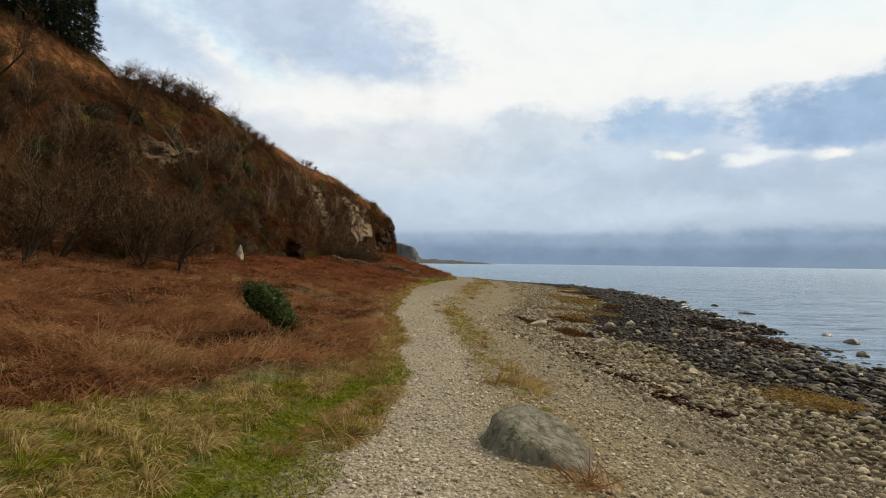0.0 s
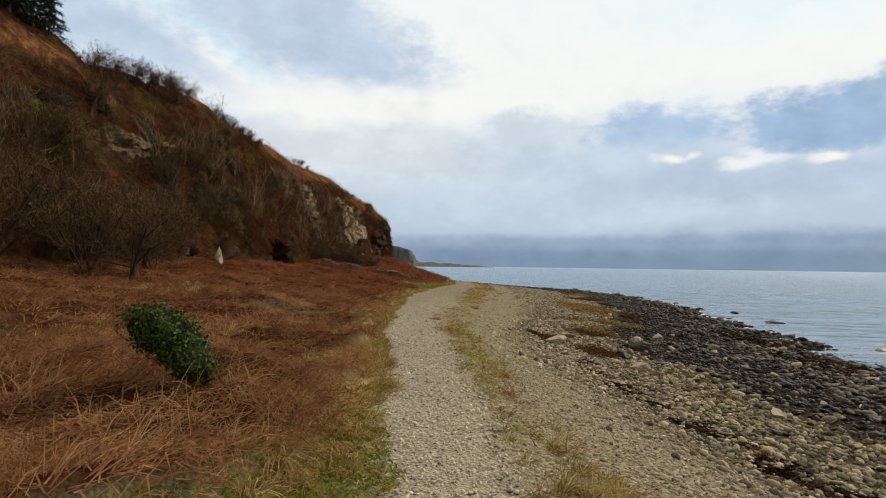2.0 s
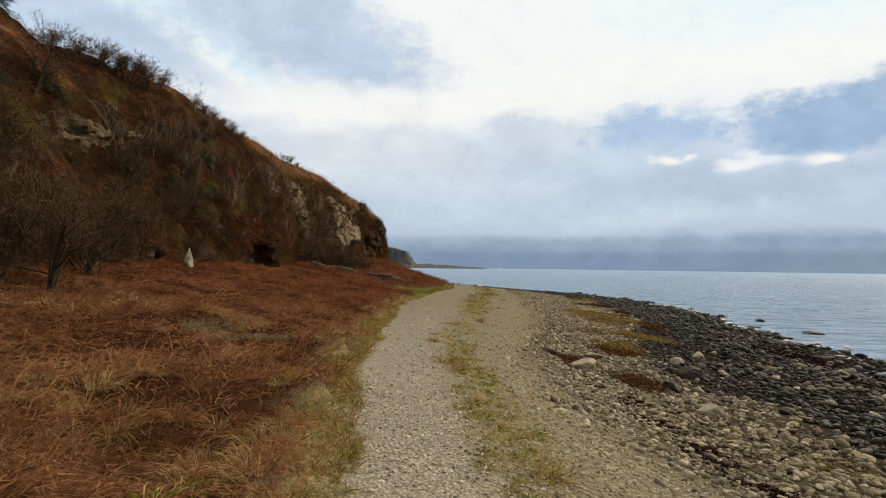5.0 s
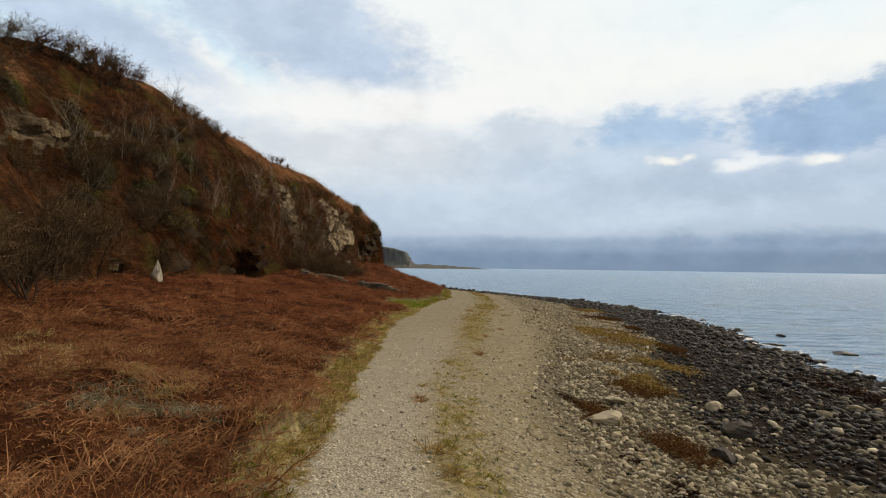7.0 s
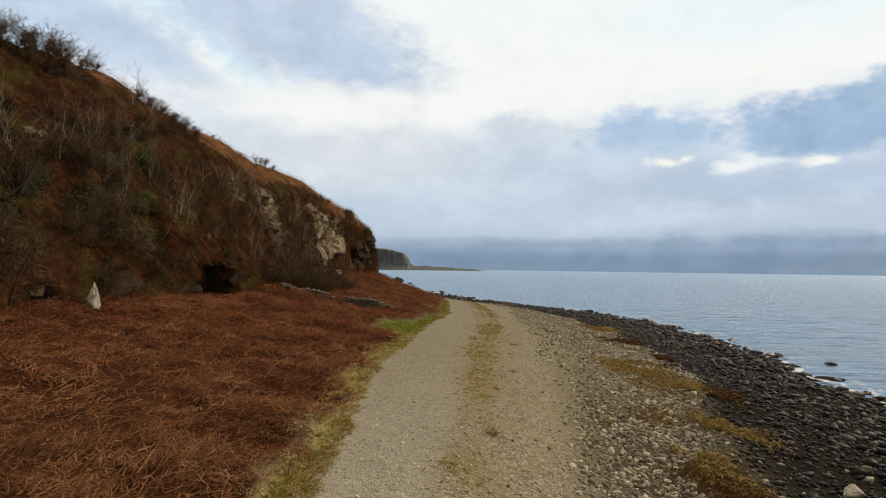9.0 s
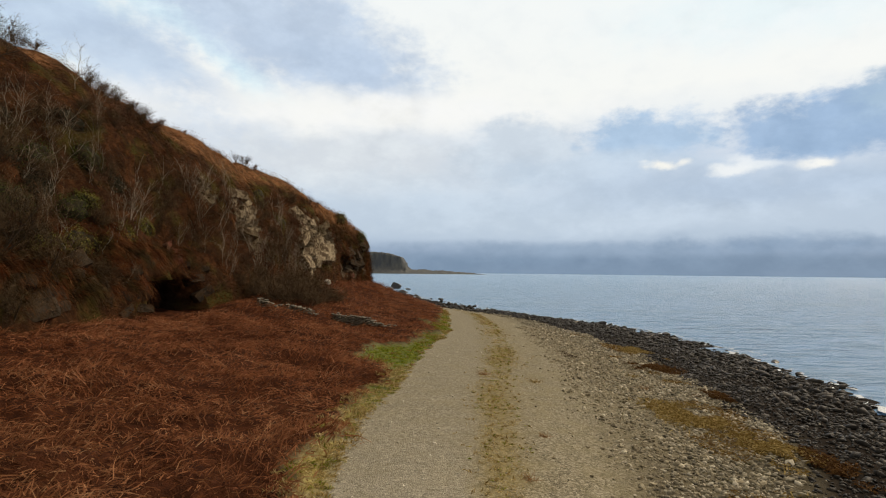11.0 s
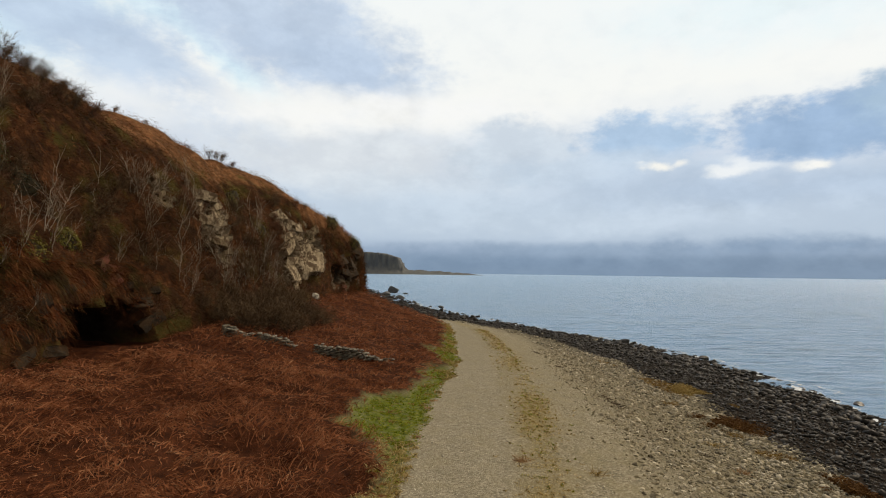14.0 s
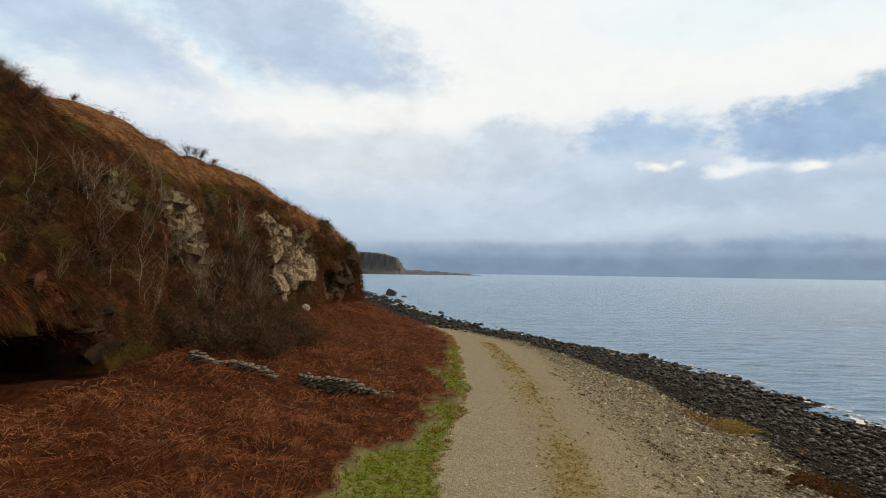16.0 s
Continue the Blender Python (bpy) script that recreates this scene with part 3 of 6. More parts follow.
def ico(sub):
    bm = bmesh.new()
    bmesh.ops.create_icosphere(bm, subdivisions=sub, radius=0.5)
    v = np.array([x.co for x in bm.verts])
    f = np.array([[q.index for q in p.verts] for p in bm.faces])
    bm.free()
    return v, f


def worn_stones(sub, count, seed, rough=0.16, square=0.0, cut=(0.30, 0.46)):
    """Unit stones, each with its own worn shape."""
    v, f = ico(sub)
    r, out = np.random.RandomState(seed), []
    for k in range(count):
        d = r.normal(size=(9, 3))
        d /= np.linalg.norm(d, axis=1, keepdims=True)
        w = v.copy()
        for n, c in zip(d, r.uniform(*cut, 9)):  # flattened sides
            over = np.maximum(w @ n - c, 0)
            w -= over[:, None] * n * (0.75 + square)
        w *= 1 + rough * (r.rand(len(w), 1) - 0.5)
        out.append(w / np.abs(w).max() * 0.5)
    return out, f


def turned(yaw, tilt_x, tilt_y):
    """Rotation matrices, one for each stone."""
    c, s = np.cos, np.sin
    o, i = np.zeros_like(yaw), np.ones_like(yaw)
    rz = np.stack([c(yaw), -s(yaw), o, s(yaw), c(yaw), o, o, o, i], -1).reshape(-1, 3, 3)
    rx = np.stack([i, o, o, o, c(tilt_x), -s(tilt_x), o, s(tilt_x), c(tilt_x)], -1).reshape(-1, 3, 3)
    ry = np.stack([c(tilt_y), o, s(tilt_y), o, i, o, -s(tilt_y), o, c(tilt_y)], -1).reshape(-1, 3, 3)
    return rz @ rx @ ry


def strewn(name, shapes, faces, place, size, mat, parent, label="", tilt=0.35, smooth=True):
    """Many stones as one mesh."""
    n = len(place)
    m = turned(rng.uniform(0, 6.283, n), rng.normal(0, tilt, n), rng.normal(0, tilt, n)) * size[:, None, :]
    pick = rng.randint(len(shapes), size=n)
    base = np.stack(shapes)[pick]
    v = np.einsum("nij,nkj->nki", m, base) + place[:, None, :]
    f = faces[None] + (np.arange(n) * base.shape[1])[:, None, None]
    me = mesh_from(name, v.reshape(-1, 3), f.reshape(-1, 3), smooth=smooth)
    me.materials.append(mat)
    ob = new(name, me)
    ob.parent = parent
    return tagged(ob, label, kind="stuff")


def jittered(x0, x1, y0, y1, cell, keep=1.0):
    gx, gy = np.meshgrid(np.arange(x0, x1, cell), np.arange(y0, y1, cell), indexing="ij")
    p = np.stack([gx, gy], -1).reshape(-1, 2)
    p = p + rng.uniform(-0.55, 0.55, p.shape) * cell
    return p[rng.rand(len(p)) < keep]


def on_ground(p, lift=0.0):
    return np.c_[p, ground_z(p[:, 0], p[:, 1]) + lift]


LANE = stone_material("lane_gravel", [(0.0, (0.16, 0.143, 0.10)), (0.3, (0.33, 0.30, 0.22)), (0.7, (0.49, 0.45, 0.345)), (1.0, (0.72, 0.67, 0.54))], scale=40.0, rough=0.85, fleck=1.2)
DRY_FAR = stone_material("pale_shingle", [(0.0, (0.06, 0.046, 0.026)), (0.35, (0.19, 0.158, 0.094)), (0.75, (0.36, 0.31, 0.20)), (1.0, (0.62, 0.56, 0.42))], lichen=(0.10, 0.075, 0.03), scale=14.0, spec=0.06, fleck=0.8)
PEBBLE = stone_material("pale_gravel", [(0.0, (0.08, 0.070, 0.046)), (0.3, (0.205, 0.181, 0.122)), (0.7, (0.34, 0.303, 0.215)), (1.0, (0.56, 0.515, 0.40))], scale=40.0, rough=0.85, fleck=1.2)
DRY = stone_material("dry_beach_stone", [(0.0, (0.035, 0.031, 0.022)), (0.35, (0.13, 0.112, 0.070)), (0.7, (0.27, 0.235, 0.155)), (1.0, (0.56, 0.51, 0.39))], lichen=(0.13, 0.115, 0.05), scale=14.0, spec=0.12, fleck=0.9)
WET = stone_material("dark_wet_stone", [(0.0, (0.005, 0.0045, 0.004)), (0.5, (0.014, 0.0125, 0.010)), (0.85, (0.036, 0.032, 0.026)), (1.0, (0.11, 0.098, 0.08))], rough=0.55, spec=0.12, scale=14.0, fleck=0.45)

small_shapes, small_faces = worn_stones(1, 10, 3, 0.2, 0.1, (0.26, 0.44))
big_shapes, big_faces = worn_stones(2, 14, 4, 0.03, 0.25, (0.16, 0.38))


def sizes(n, lo, hi, flat=0.6, power=2.0):
    s = lo + (hi - lo) * rng.rand(n) ** power
    return np.stack([s * rng.uniform(0.95, 1.4, n), s * rng.uniform(0.7, 1.0, n), s * rng.uniform(flat - 0.15, flat + 0.2, n)], -1)


def gravel(y0, y1, cell, lo, hi, left_in=0.0, x_to=None):
    p = jittered(-4, 13, y0, y1, cell)
    x, y = p.T
    l, d = LEFT(y) + 0.1 + 0.25 * fbm(x, y, 1.1, 31), DARK(y) + 0.4
    keep = (x > l + left_in) & (x < d) & (rng.rand(len(p)) > 0.75 * grass_mask(x, y))
    bank = np.clip((x - RIGHT(y) - np.interp(y, [20, 40], [0.5, 3.0])) / 2.0, 0, 1)
    keep &= rng.rand(len(p)) < np.maximum(np.interp(y, [14, 24, 34], [1, 0.5, 0.12]), bank)
    p = p[keep]
    grow = 0.85 + 0.9 * np.clip((p[:, 0] - RIGHT(p[:, 1]) - 0.6) / 2.5, 0, 1) * rng.rand(len(p)) ** 3
    s = sizes(len(p), lo, hi) * grow[:, None]
    return on_ground(p, 0.0) + np.c_[np.zeros((len(p), 2)), s[:, 2] * 0.12], s


def cobble_field():
    p = np.concatenate([jittered(0, 26, 3, 28, 0.22), jittered(0, 26, 28, 112, 0.35)])
    x, y = p.T
    d, w = DARK(y) + 0.45 * fbm(x, y, 2.0, 44), WATER(y)
    p = p[(x > d - 0.2) & (x < w + 0.9 + 0.8 * fbm(x, y, 3.0, 46)) & (rng.rand(len(p)) < np.interp(y, [3, 60, 112], [1, 1, 0.7]))]
    s = sizes(len(p), 0.12, 0.46, 0.5, 2.4) * np.interp(p[:, 0] - DARK(p[:, 1]), [0, 3, 8], [0.42, 0.62, 1.05])[:, None]
    s *= np.interp(p[:, 1], [3, 26, 45, 110], [1.0, 1.1, 1.4, 1.7])[:, None]
    return on_ground(p) + np.c_[np.zeros((len(p), 2)), s[:, 2] * 0.10], s


# gravel of the path and of the bank beside it
for y0, y1, cell, lo, hi in ((3.0, 9.0, 0.052, 0.022, 0.055), (9.0, 16.0, 0.084, 0.030, 0.072), (16.0, 30.0, 0.17, 0.045, 0.11), (30.0, 66.0, 0.24, 0.04, 0.11)):
    at, s = gravel(y0, y1, cell, lo, hi)
    lane = at[:, 0] < RIGHT(at[:, 1]) + 0.15 + rng.normal(0, 0.12, len(at))
    for mask, mat in ((lane, LANE), (~lane, PEBBLE if y0 < 29 else DRY_FAR)):
        strewn("gravel", small_shapes if y1 < 10 else [b for b in worn_stones(1, 6, 9)[0]], small_faces, at[mask], s[mask], mat, ground, smooth=False)

at, s = cobble_field()
wet_here = wet_mask(at[:, 0], at[:, 1]) + rng.normal(0, 1, len(at)) * np.interp(at[:, 1], [26, 40], [0.42, 0.18]) > 0.5
near_here = at[:, 1] < 17
for mask, mat, name in ((wet_here, WET, "wet_cobbles"), (~wet_here, DRY, "dry_cobbles")):
    strewn(name, big_shapes, big_faces, at[mask & near_here], s[mask & near_here], mat, ground, tilt=0.28)
    strewn(name, small_shapes, small_faces, at[mask & ~near_here], s[mask & ~near_here], mat, ground, tilt=0.28)
p = jittered(0, 14, 16, 78, 0.20)
x, y = p.T
k = (x - RIGHT(y) - np.interp(y, [16, 24, 34, 60], [1.2, 1.6, 3.0, 3.6])) / 1.6
p = p[(x < DARK(y) + 2.2) & (rng.rand(len(p)) < np.clip(k + 0.3 * fbm(x, y, 2.5, 47), 0, 0.92))]
s = sizes(len(p), 0.08, 0.27, 0.55, 2.6)
strewn("dry_cobbles", small_shapes, small_faces, on_ground(p, 0.0), s, DRY_FAR, ground, tilt=0.4, smooth=False)
# middling dry stones between the gravel and the cobbles
p = jittered(0, 14, 5, 52, 0.15)
x, y = p.T
k = (x - RIGHT(y) - np.interp(y, [10, 40], [1.4, 4.5])) / np.maximum(DARK(y) - RIGHT(y) - np.interp(y, [10, 40], [1.4, 4.5]), 0.8)
p = p[(k > 0) & (x < DARK(y) + 2.6) & (rng.rand(len(p)) < np.clip(k * np.interp(y, [5, 20, 60], [0.5, 0.9, 0.6]), 0, 0.9))]
s = sizes(len(p), 0.06, 0.20)
strewn("dry_cobbles", small_shapes, small_faces, on_ground(p, 0.01), s, DRY, ground)
# smaller stones that fill the gaps
p = np.concatenate([jittered(1, 24, 4, 50, 0.22, 0.8), jittered(1, 24, 50, 84, 0.28, 0.8)])
p = p[(p[:, 0] > DARK(p[:, 1]) - 1.2) & (p[:, 0] < WATER(p[:, 1]))]
s = sizes(len(p), 0.08, 0.20) * np.interp(p[:, 1], [30, 60], [1.0, 1.5])[:, None]
w = wet_mask(p[:, 0], p[:, 1]) > 0.5
strewn("wet_cobbles", small_shapes, small_faces, on_ground(p[w], 0.01), s[w], WET, ground)
strewn("dry_cobbles", small_shapes, small_faces, on_ground(p[~w], 0.01), s[~w], DRY, ground)


def blades(name, root, way, length, width, mat, bend=0.5, droop=0.6, parent=None, label="", category="", segments=2, curl=None):
    """Thin tapered blades as one mesh. way: unit directions; they bend downwards towards the tip."""
    n = len(root)
    side = np.cross(way, rng.normal(size=(n, 3)))
    side /= np.maximum(np.linalg.norm(side, axis=1, keepdims=True), 1e-6)
    rows, k = [], segments + 1
    kink = rng.normal(0, 1, (n, 3)) * (bend * length)[:, None]
    for i in range(segments + 1):
        t = i / segments
        mid = root + way * (length * t)[:, None] + kink * t * t * 0.35
        mid[:, 2] -= droop * length * t * t
        wd = (width * (1 - 0.85 * t))[:, None]
        rows += [mid - side * wd, mid + side * wd]
    v = np.stack(rows, 1)
    f = np.array([[2 * i, 2 * i + 1, 2 * i + 3, 2 * i + 2] for i in range(segments)])
    f = f[None] + (np.arange(n) * 2 * k)[:, None, None]
    me = mesh_from(name, v.reshape(-1, 3), f.reshape(-1, 4))
    me.materials.append(mat)
    ob = new(name, me)
    ob.parent = parent
    return tagged(ob, label, category, kind="stuff")


def unit(v):
    return v / np.maximum(np.linalg.norm(v, axis=1, keepdims=True), 1e-6)


PALE_TUFT = plain_material("straw_tussock", [(0.0, (0.17, 0.120, 0.045)), (0.4, (0.42, 0.320, 0.125)), (0.8, (0.60, 0.490, 0.220)), (1.0, (0.76, 0.660, 0.360))], translucent=0.4).mat
STRAW = plain_material("dead_grass", [(0.0, (0.10, 0.065, 0.02)), (0.4, (0.28, 0.19, 0.06)), (0.8, (0.46, 0.33, 0.125)), (1.0, (0.66, 0.52, 0.25))], translucent=0.4).mat
GREYGRASS = plain_material("withered_grass", [(0.0, (0.09, 0.075, 0.04)), (0.5, (0.25, 0.225, 0.14)), (1.0, (0.46, 0.43, 0.31))], translucent=0.3).mat
GREEN = plain_material("winter_grass", [(0.0, (0.045, 0.075, 0.003)), (0.4, (0.15, 0.185, 0.010)), (0.75, (0.28, 0.30, 0.022)), (1.0, (0.44, 0.41, 0.07))], translucent=0.4).mat


def bracken_material(name, near, far):
    """Tawny among the grass near the start, darker and redder further along."""
    m = Mat(name, 0.9, 0.05)
    sep = m.nodes.new("ShaderNodeSeparateXYZ")
    m.links.new(m.coord, sep.inputs[0])
    t = m.span(m.math("ADD", sep.outputs[1], m.math("MULTIPLY", m.noise(0.3, 4), 22.0)), 26, 56)
    i = m.math("ADD", m.math("MULTIPLY", m.island(), 0.50), m.math("ADD", m.span(m.noise(1.9, 4, 0.6), 0.34, 0.66, 0.0, 0.34), m.span(m.noise(0.33, 5, 0.6), 0.36, 0.62, -0.10, 0.16)))
    col = m.mix(t, m.ramp(i, near), m.ramp(i, far))
    m.colour(col)
    m.lit_through(col, 0.35)
    return m.mat


FROND = bracken_material("dead_bracken", [(0.0, (0.075, 0.032, 0.015)), (0.35, (0.215, 0.097, 0.046)), (0.7, (0.36, 0.188, 0.090)), (1.0, (0.52, 0.32, 0.165))], [(0.0, (0.050, 0.017, 0.008)), (0.35, (0.185, 0.066, 0.029)), (0.7, (0.33, 0.135, 0.062)), (1.0, (0.48, 0.25, 0.125))])
STALK = bracken_material("bracken_stalk", [(0.0, (0.15, 0.075, 0.032)), (0.5, (0.33, 0.195, 0.092)), (1.0, (0.54, 0.38, 0.20))], [(0.0, (0.19, 0.08, 0.036)), (0.5, (0.36, 0.18, 0.09)), (1.0, (0.52, 0.32, 0.18))])


def bracken():
    """Collapsed dead bracken: a thick mat of fine curved strands, with leaflets and pale stalks."""
    for y0, y1, cell, big in ((2.5, 13, 0.055, 0.85), (13, 28, 0.092, 1.4), (28, 56, 0.128, 2.1), (56, 104, 0.22, 3.0)):
        p = jittered(-19, 1.5, y0, y1, cell)
        p = p[(bracken_mask(p[:, 0], p[:, 1]) > 0.4) & (p[:, 0] > np.maximum(FOOT(p[:, 1]) - 0.3, -2.0 - 0.86 * p[:, 1]))]
        n = len(p)
        lay = fbm(p[:, 0], p[:, 1], 1.6, 111) * 3.5
        ang = lay + rng.normal(0, 0.75, n)
        tall = 0.65 + 0.75 * np.clip(0.45 + fbm(p[:, 0], p[:, 1], 1.1, 113, 2), 0, 1)
        way = unit(np.c_[np.cos(ang), np.sin(ang), rng.uniform(0.2, 1.3, n) * tall])
        root = on_ground(p, 0.01)
        length = rng.uniform(0.24, 0.58, n) * max(big, 1.0) ** 0.15 * tall
        pale = rng.rand(n) < (0.30 if y1 < 30 else 0.16)
        for mask, mat, name, label, thick in ((~pale, FROND, "bracken", "matted red-brown dead bracken fronds", 0.0075), (pale, STALK, "bracken_stalks", "pale broken bracken stalks", 0.005)):
            blades(name, root[mask], way[mask], length[mask], rng.uniform(0.6, 1.3, mask.sum()) * thick * big, mat, 0.45, 0.5, None, label, "bracken", 2)
        # narrow leaflets, hanging from the upper part
        k = 2 if y1 < 30 else 1
        t = rng.uniform(0.35, 1.0, n * k)
        idx = np.repeat(np.arange(n), k)
        at = root[idx] + way[idx] * (length[idx] * t)[:, None]
        at[:, 2] -= 0.5 * length[idx] * t * t
        out = unit(way[idx] * 0.6 + rng.normal(0, 0.6, (n * k, 3)) - (0, 0, 0.1))
        blades("bracken", at, out, rng.uniform(0.06, 0.17, n * k) * big**0.7, rng.uniform(0.004, 0.010, n * k) * big, FROND, 0.4, 0.4, None, "matted red-brown dead bracken fronds", "bracken", 1)


bracken()


def grass_patch(p, mats, lo, hi, per, label, wide=0.004, combed=0.0):
    """Tufts of grass at the places p; combed: how far the wind has laid them one way."""
    for mat, share, name in mats:
        q = p[rng.rand(len(p)) < share]
        idx = np.repeat(np.arange(len(q)), per)
        a = fbm(q[:, 0], q[:, 1], 1.1, 151) * 2.2 - 0.6 + rng.normal(0, 0.35, len(q))
        lean = (rng.normal(0, 0.5, (len(q), 3)) * (1 - combed) + np.c_[np.cos(a), np.sin(a), np.zeros(len(q))] * combed * 1.4)[idx]
        root = on_ground(q)[idx] + np.c_[rng.normal(0, 0.035, (len(idx), 2)), np.zeros(len(idx))]
        way = unit(lean * (1, 1, 0) + rng.normal(0, 0.40, (len(idx), 3)) + (0, 0, 0.9))
        far = np.interp(root[:, 1], [4, 25, 70], [1, 2.2, 5])
        blades(name, root, way, rng.uniform(lo, hi, len(idx)) * far**0.25, wide * far, mat, 0.25, 0.55, None, label, "grass")


# rough grass: lawn-like in the near corner, along the path's edges, and down its middle
p = jittered(-9, 0, 2.4, 9.5, 0.062)
p = p[p[:, 0] > -1.6 - 0.86 * p[:, 1]]
x, y = p.T
p = p[(x < LEFT(y) + 0.15 + 0.2 * fbm(x, y, 1.1, 31)) & (bracken_mask(x, y) < 0.6)]
lane = np.abs(p[:, 0] - np.interp(p[:, 1], [2.4, 4.0, 6.4, 8.1, 9.5], [-1.9, -2.0, -2.05, -1.45, -1.3]) + 0.25 * fbm(p[:, 0], p[:, 1], 1.2, 122)) < np.interp(p[:, 1], [3, 6, 9], [0.65, 0.32, 0.18])
lush = lane | (fbm(p[:, 0], p[:, 1], 1.3, 121) > 0.42)
grass_patch(p[lush], ((GREEN, 1.0, "green_grass"), (STRAW, 0.08, "dead_grass")), 0.04, 0.11, 8, "short green winter grass beside the path", 0.0045, 0.5)
grass_patch(p[~lush], ((GREEN, 0.32, "green_grass"), (STRAW, 0.62, "dead_grass")), 0.08, 0.2, 7, "yellowed grass laid over by the wind", 0.0045, 0.8)


def hummocks(q, lo, hi, per, mats, label, wide=0.004, spread=0.10, droop=0.9):
    """Separate tussocks: long blades that spring from one place and fall outwards."""
    for mat, share, name in mats:
        k = q[rng.rand(len(q)) < share]
        idx = np.repeat(np.arange(len(k)), per)
        big = rng.uniform(0.6, 1.3, len(k))[idx]
        a = rng.uniform(0, 6.283, len(idx))
        comb = (fbm(k[:, 0], k[:, 1], 1.6, 152) * 2.5 - 0.4)[idx]
        root = on_ground(k)[idx] + np.c_[np.cos(a), np.sin(a), np.zeros(len(idx))] * (spread * rng.rand(len(idx)) * big)[:, None]
        way = unit(np.c_[np.cos(a) * 0.55 + np.cos(comb) * 0.5, np.sin(a) * 0.55 + np.sin(comb) * 0.5, rng.uniform(0.6, 1.3, len(idx))])
        far = np.interp(root[:, 1], [4, 25, 70], [1, 2.0, 4])
        blades(name, root, way, rng.uniform(lo, hi, len(idx)) * big, wide * far, mat, 0.2, droop, None, label, "grass", 3)


q = jittered(-8, -0.6, 2.6, 9.5, 0.33)
x, y = q.T
lane = np.abs(x - np.interp(y, [2.4, 4.0, 6.4, 8.1, 9.5], [-1.9, -2.0, -2.05, -1.45, -1.3]) + 0.25 * fbm(x, y, 1.2, 122)) < np.interp(y, [3, 6, 9], [0.6, 0.30, 0.15])
q = q[(x < LEFT(y) + 0.15) & (x > -1.6 - 0.86 * y) & (bracken_mask(x, y) < 0.6) & ~lane]
hummocks(q, 0.22, 0.46, 100, ((PALE_TUFT, 0.95, "dead_grass"), (GREEN, 0.25, "green_grass")), "long straw-coloured tussocks falling over green grass")
# straw-green verge along the path
q = jittered(-4.5, 0.6, 8, 48, 0.30)
x, y = q.T
q = q[(x < LEFT(y) + 0.1) & (x > LEFT(y) - 0.95 - 0.3 * fbm(x, y, 1.5, 175))]
hummocks(q, 0.12, 0.32, 30, ((PALE_TUFT, 0.95, "dead_grass"), (GREEN, 0.22, "green_grass")), "pale straw and green grass along the path's edge", 0.0038, 0.16, 0.8)
# grass down the middle of the track, thinning further on
q = jittered(-2, 5, 5.8, 62, 0.21)
x, y = q.T
mid = RIGHT(y) + np.interp(y, [44, 56], [0.55, 1.4]) + 0.15 * fbm(y, y * 0, 2.5, 177)
q = q[(np.abs(x - mid) < np.interp(y, [6, 20, 40], [0.42, 0.40, 0.5])) & (rng.rand(len(q)) < np.interp(y, [6, 22, 30, 62], [0.85, 0.6, 0.45, 0.6]) * np.clip(1.0 + 0.9 * fbm(x, y, 2.0, 179), 0.15, 1)) & ((x - 0.22) ** 2 + (y - 5.2) ** 2 > 0.7)]
near_ = q[:, 1] < 27
hummocks(q[near_], 0.07, 0.19, 26, ((PALE_TUFT, 0.6, "dead_grass"), (GREEN, 0.55, "green_grass")), "thin yellow-green grass down the middle of the track", 0.0035, 0.12, 0.7)
hummocks(q[~near_], 0.04, 0.11, 22, ((PALE_TUFT, 0.85, "dead_grass"), (GREEN, 0.16, "green_grass")), "thin straw-coloured grass down the middle of the track", 0.0026, 0.22, 0.6)
q = jittered(-1, 5, 9, 34, 0.34, 0.35)
x, y = q.T
q = q[(x > RIGHT(y) + 0.9) & (x < RIGHT(y) + 2.6) & (fbm(x, y, 3.0, 181) > 0.0)]
hummocks(q, 0.05, 0.15, 14, ((PALE_TUFT, 0.9, "dead_grass"),), "sparse dead grass growing through the shingle", 0.003, 0.14, 0.7)
q = jittered(-6, 1.5, 46, 82, 0.5, 0.6)
x, y = q.T
q = q[(x < LEFT(y)) & (bracken_mask(x, y) < 0.4)]
hummocks(q, 0.10, 0.26, 22, ((GREEN, 0.8, "green_grass"), (STALK, 0.3, "dead_grass")), "green tussocks on the verge beside the track", 0.004, 0.2, 0.7)
q = np.c_[rng.normal(0.62, 0.16, 16), rng.normal(7.9, 0.3, 16)]
hummocks(q, 0.22, 0.42, 45, ((PALE_TUFT, 0.8, "dead_grass"), (STALK, 0.25, "dead_grass")), "straw-coloured tussock on the bank beside the boulder", 0.0032, 0.10, 0.65)
# brown tangle beside the gravel, and tussocks among the first bracken
q = jittered(-2.2, -0.9, 4.2, 8.5, 0.30, 0.45)
q = q[np.abs(q[:, 0] - LEFT(q[:, 1]) + 0.35) < 0.4]
hummocks(q, 0.2, 0.42, 60, ((STALK, 0.8, "dead_grass"),), "brown dead stems tangled at the path's edge", 0.003, 0.12, 0.6)
q = jittered(-16, -1.5, 5.5, 24, 0.42)
q = q[(bracken_mask(q[:, 0], q[:, 1]) > 0.5) & (q[:, 0] > np.maximum(FOOT(q[:, 1]), -2.0 - 0.86 * q[:, 1])) & (fbm(q[:, 0], q[:, 1], 4.0, 171) + 0.35 * (q[:, 0] < -5) - 0.03 * (q[:, 1] - 8) > 0.15)]
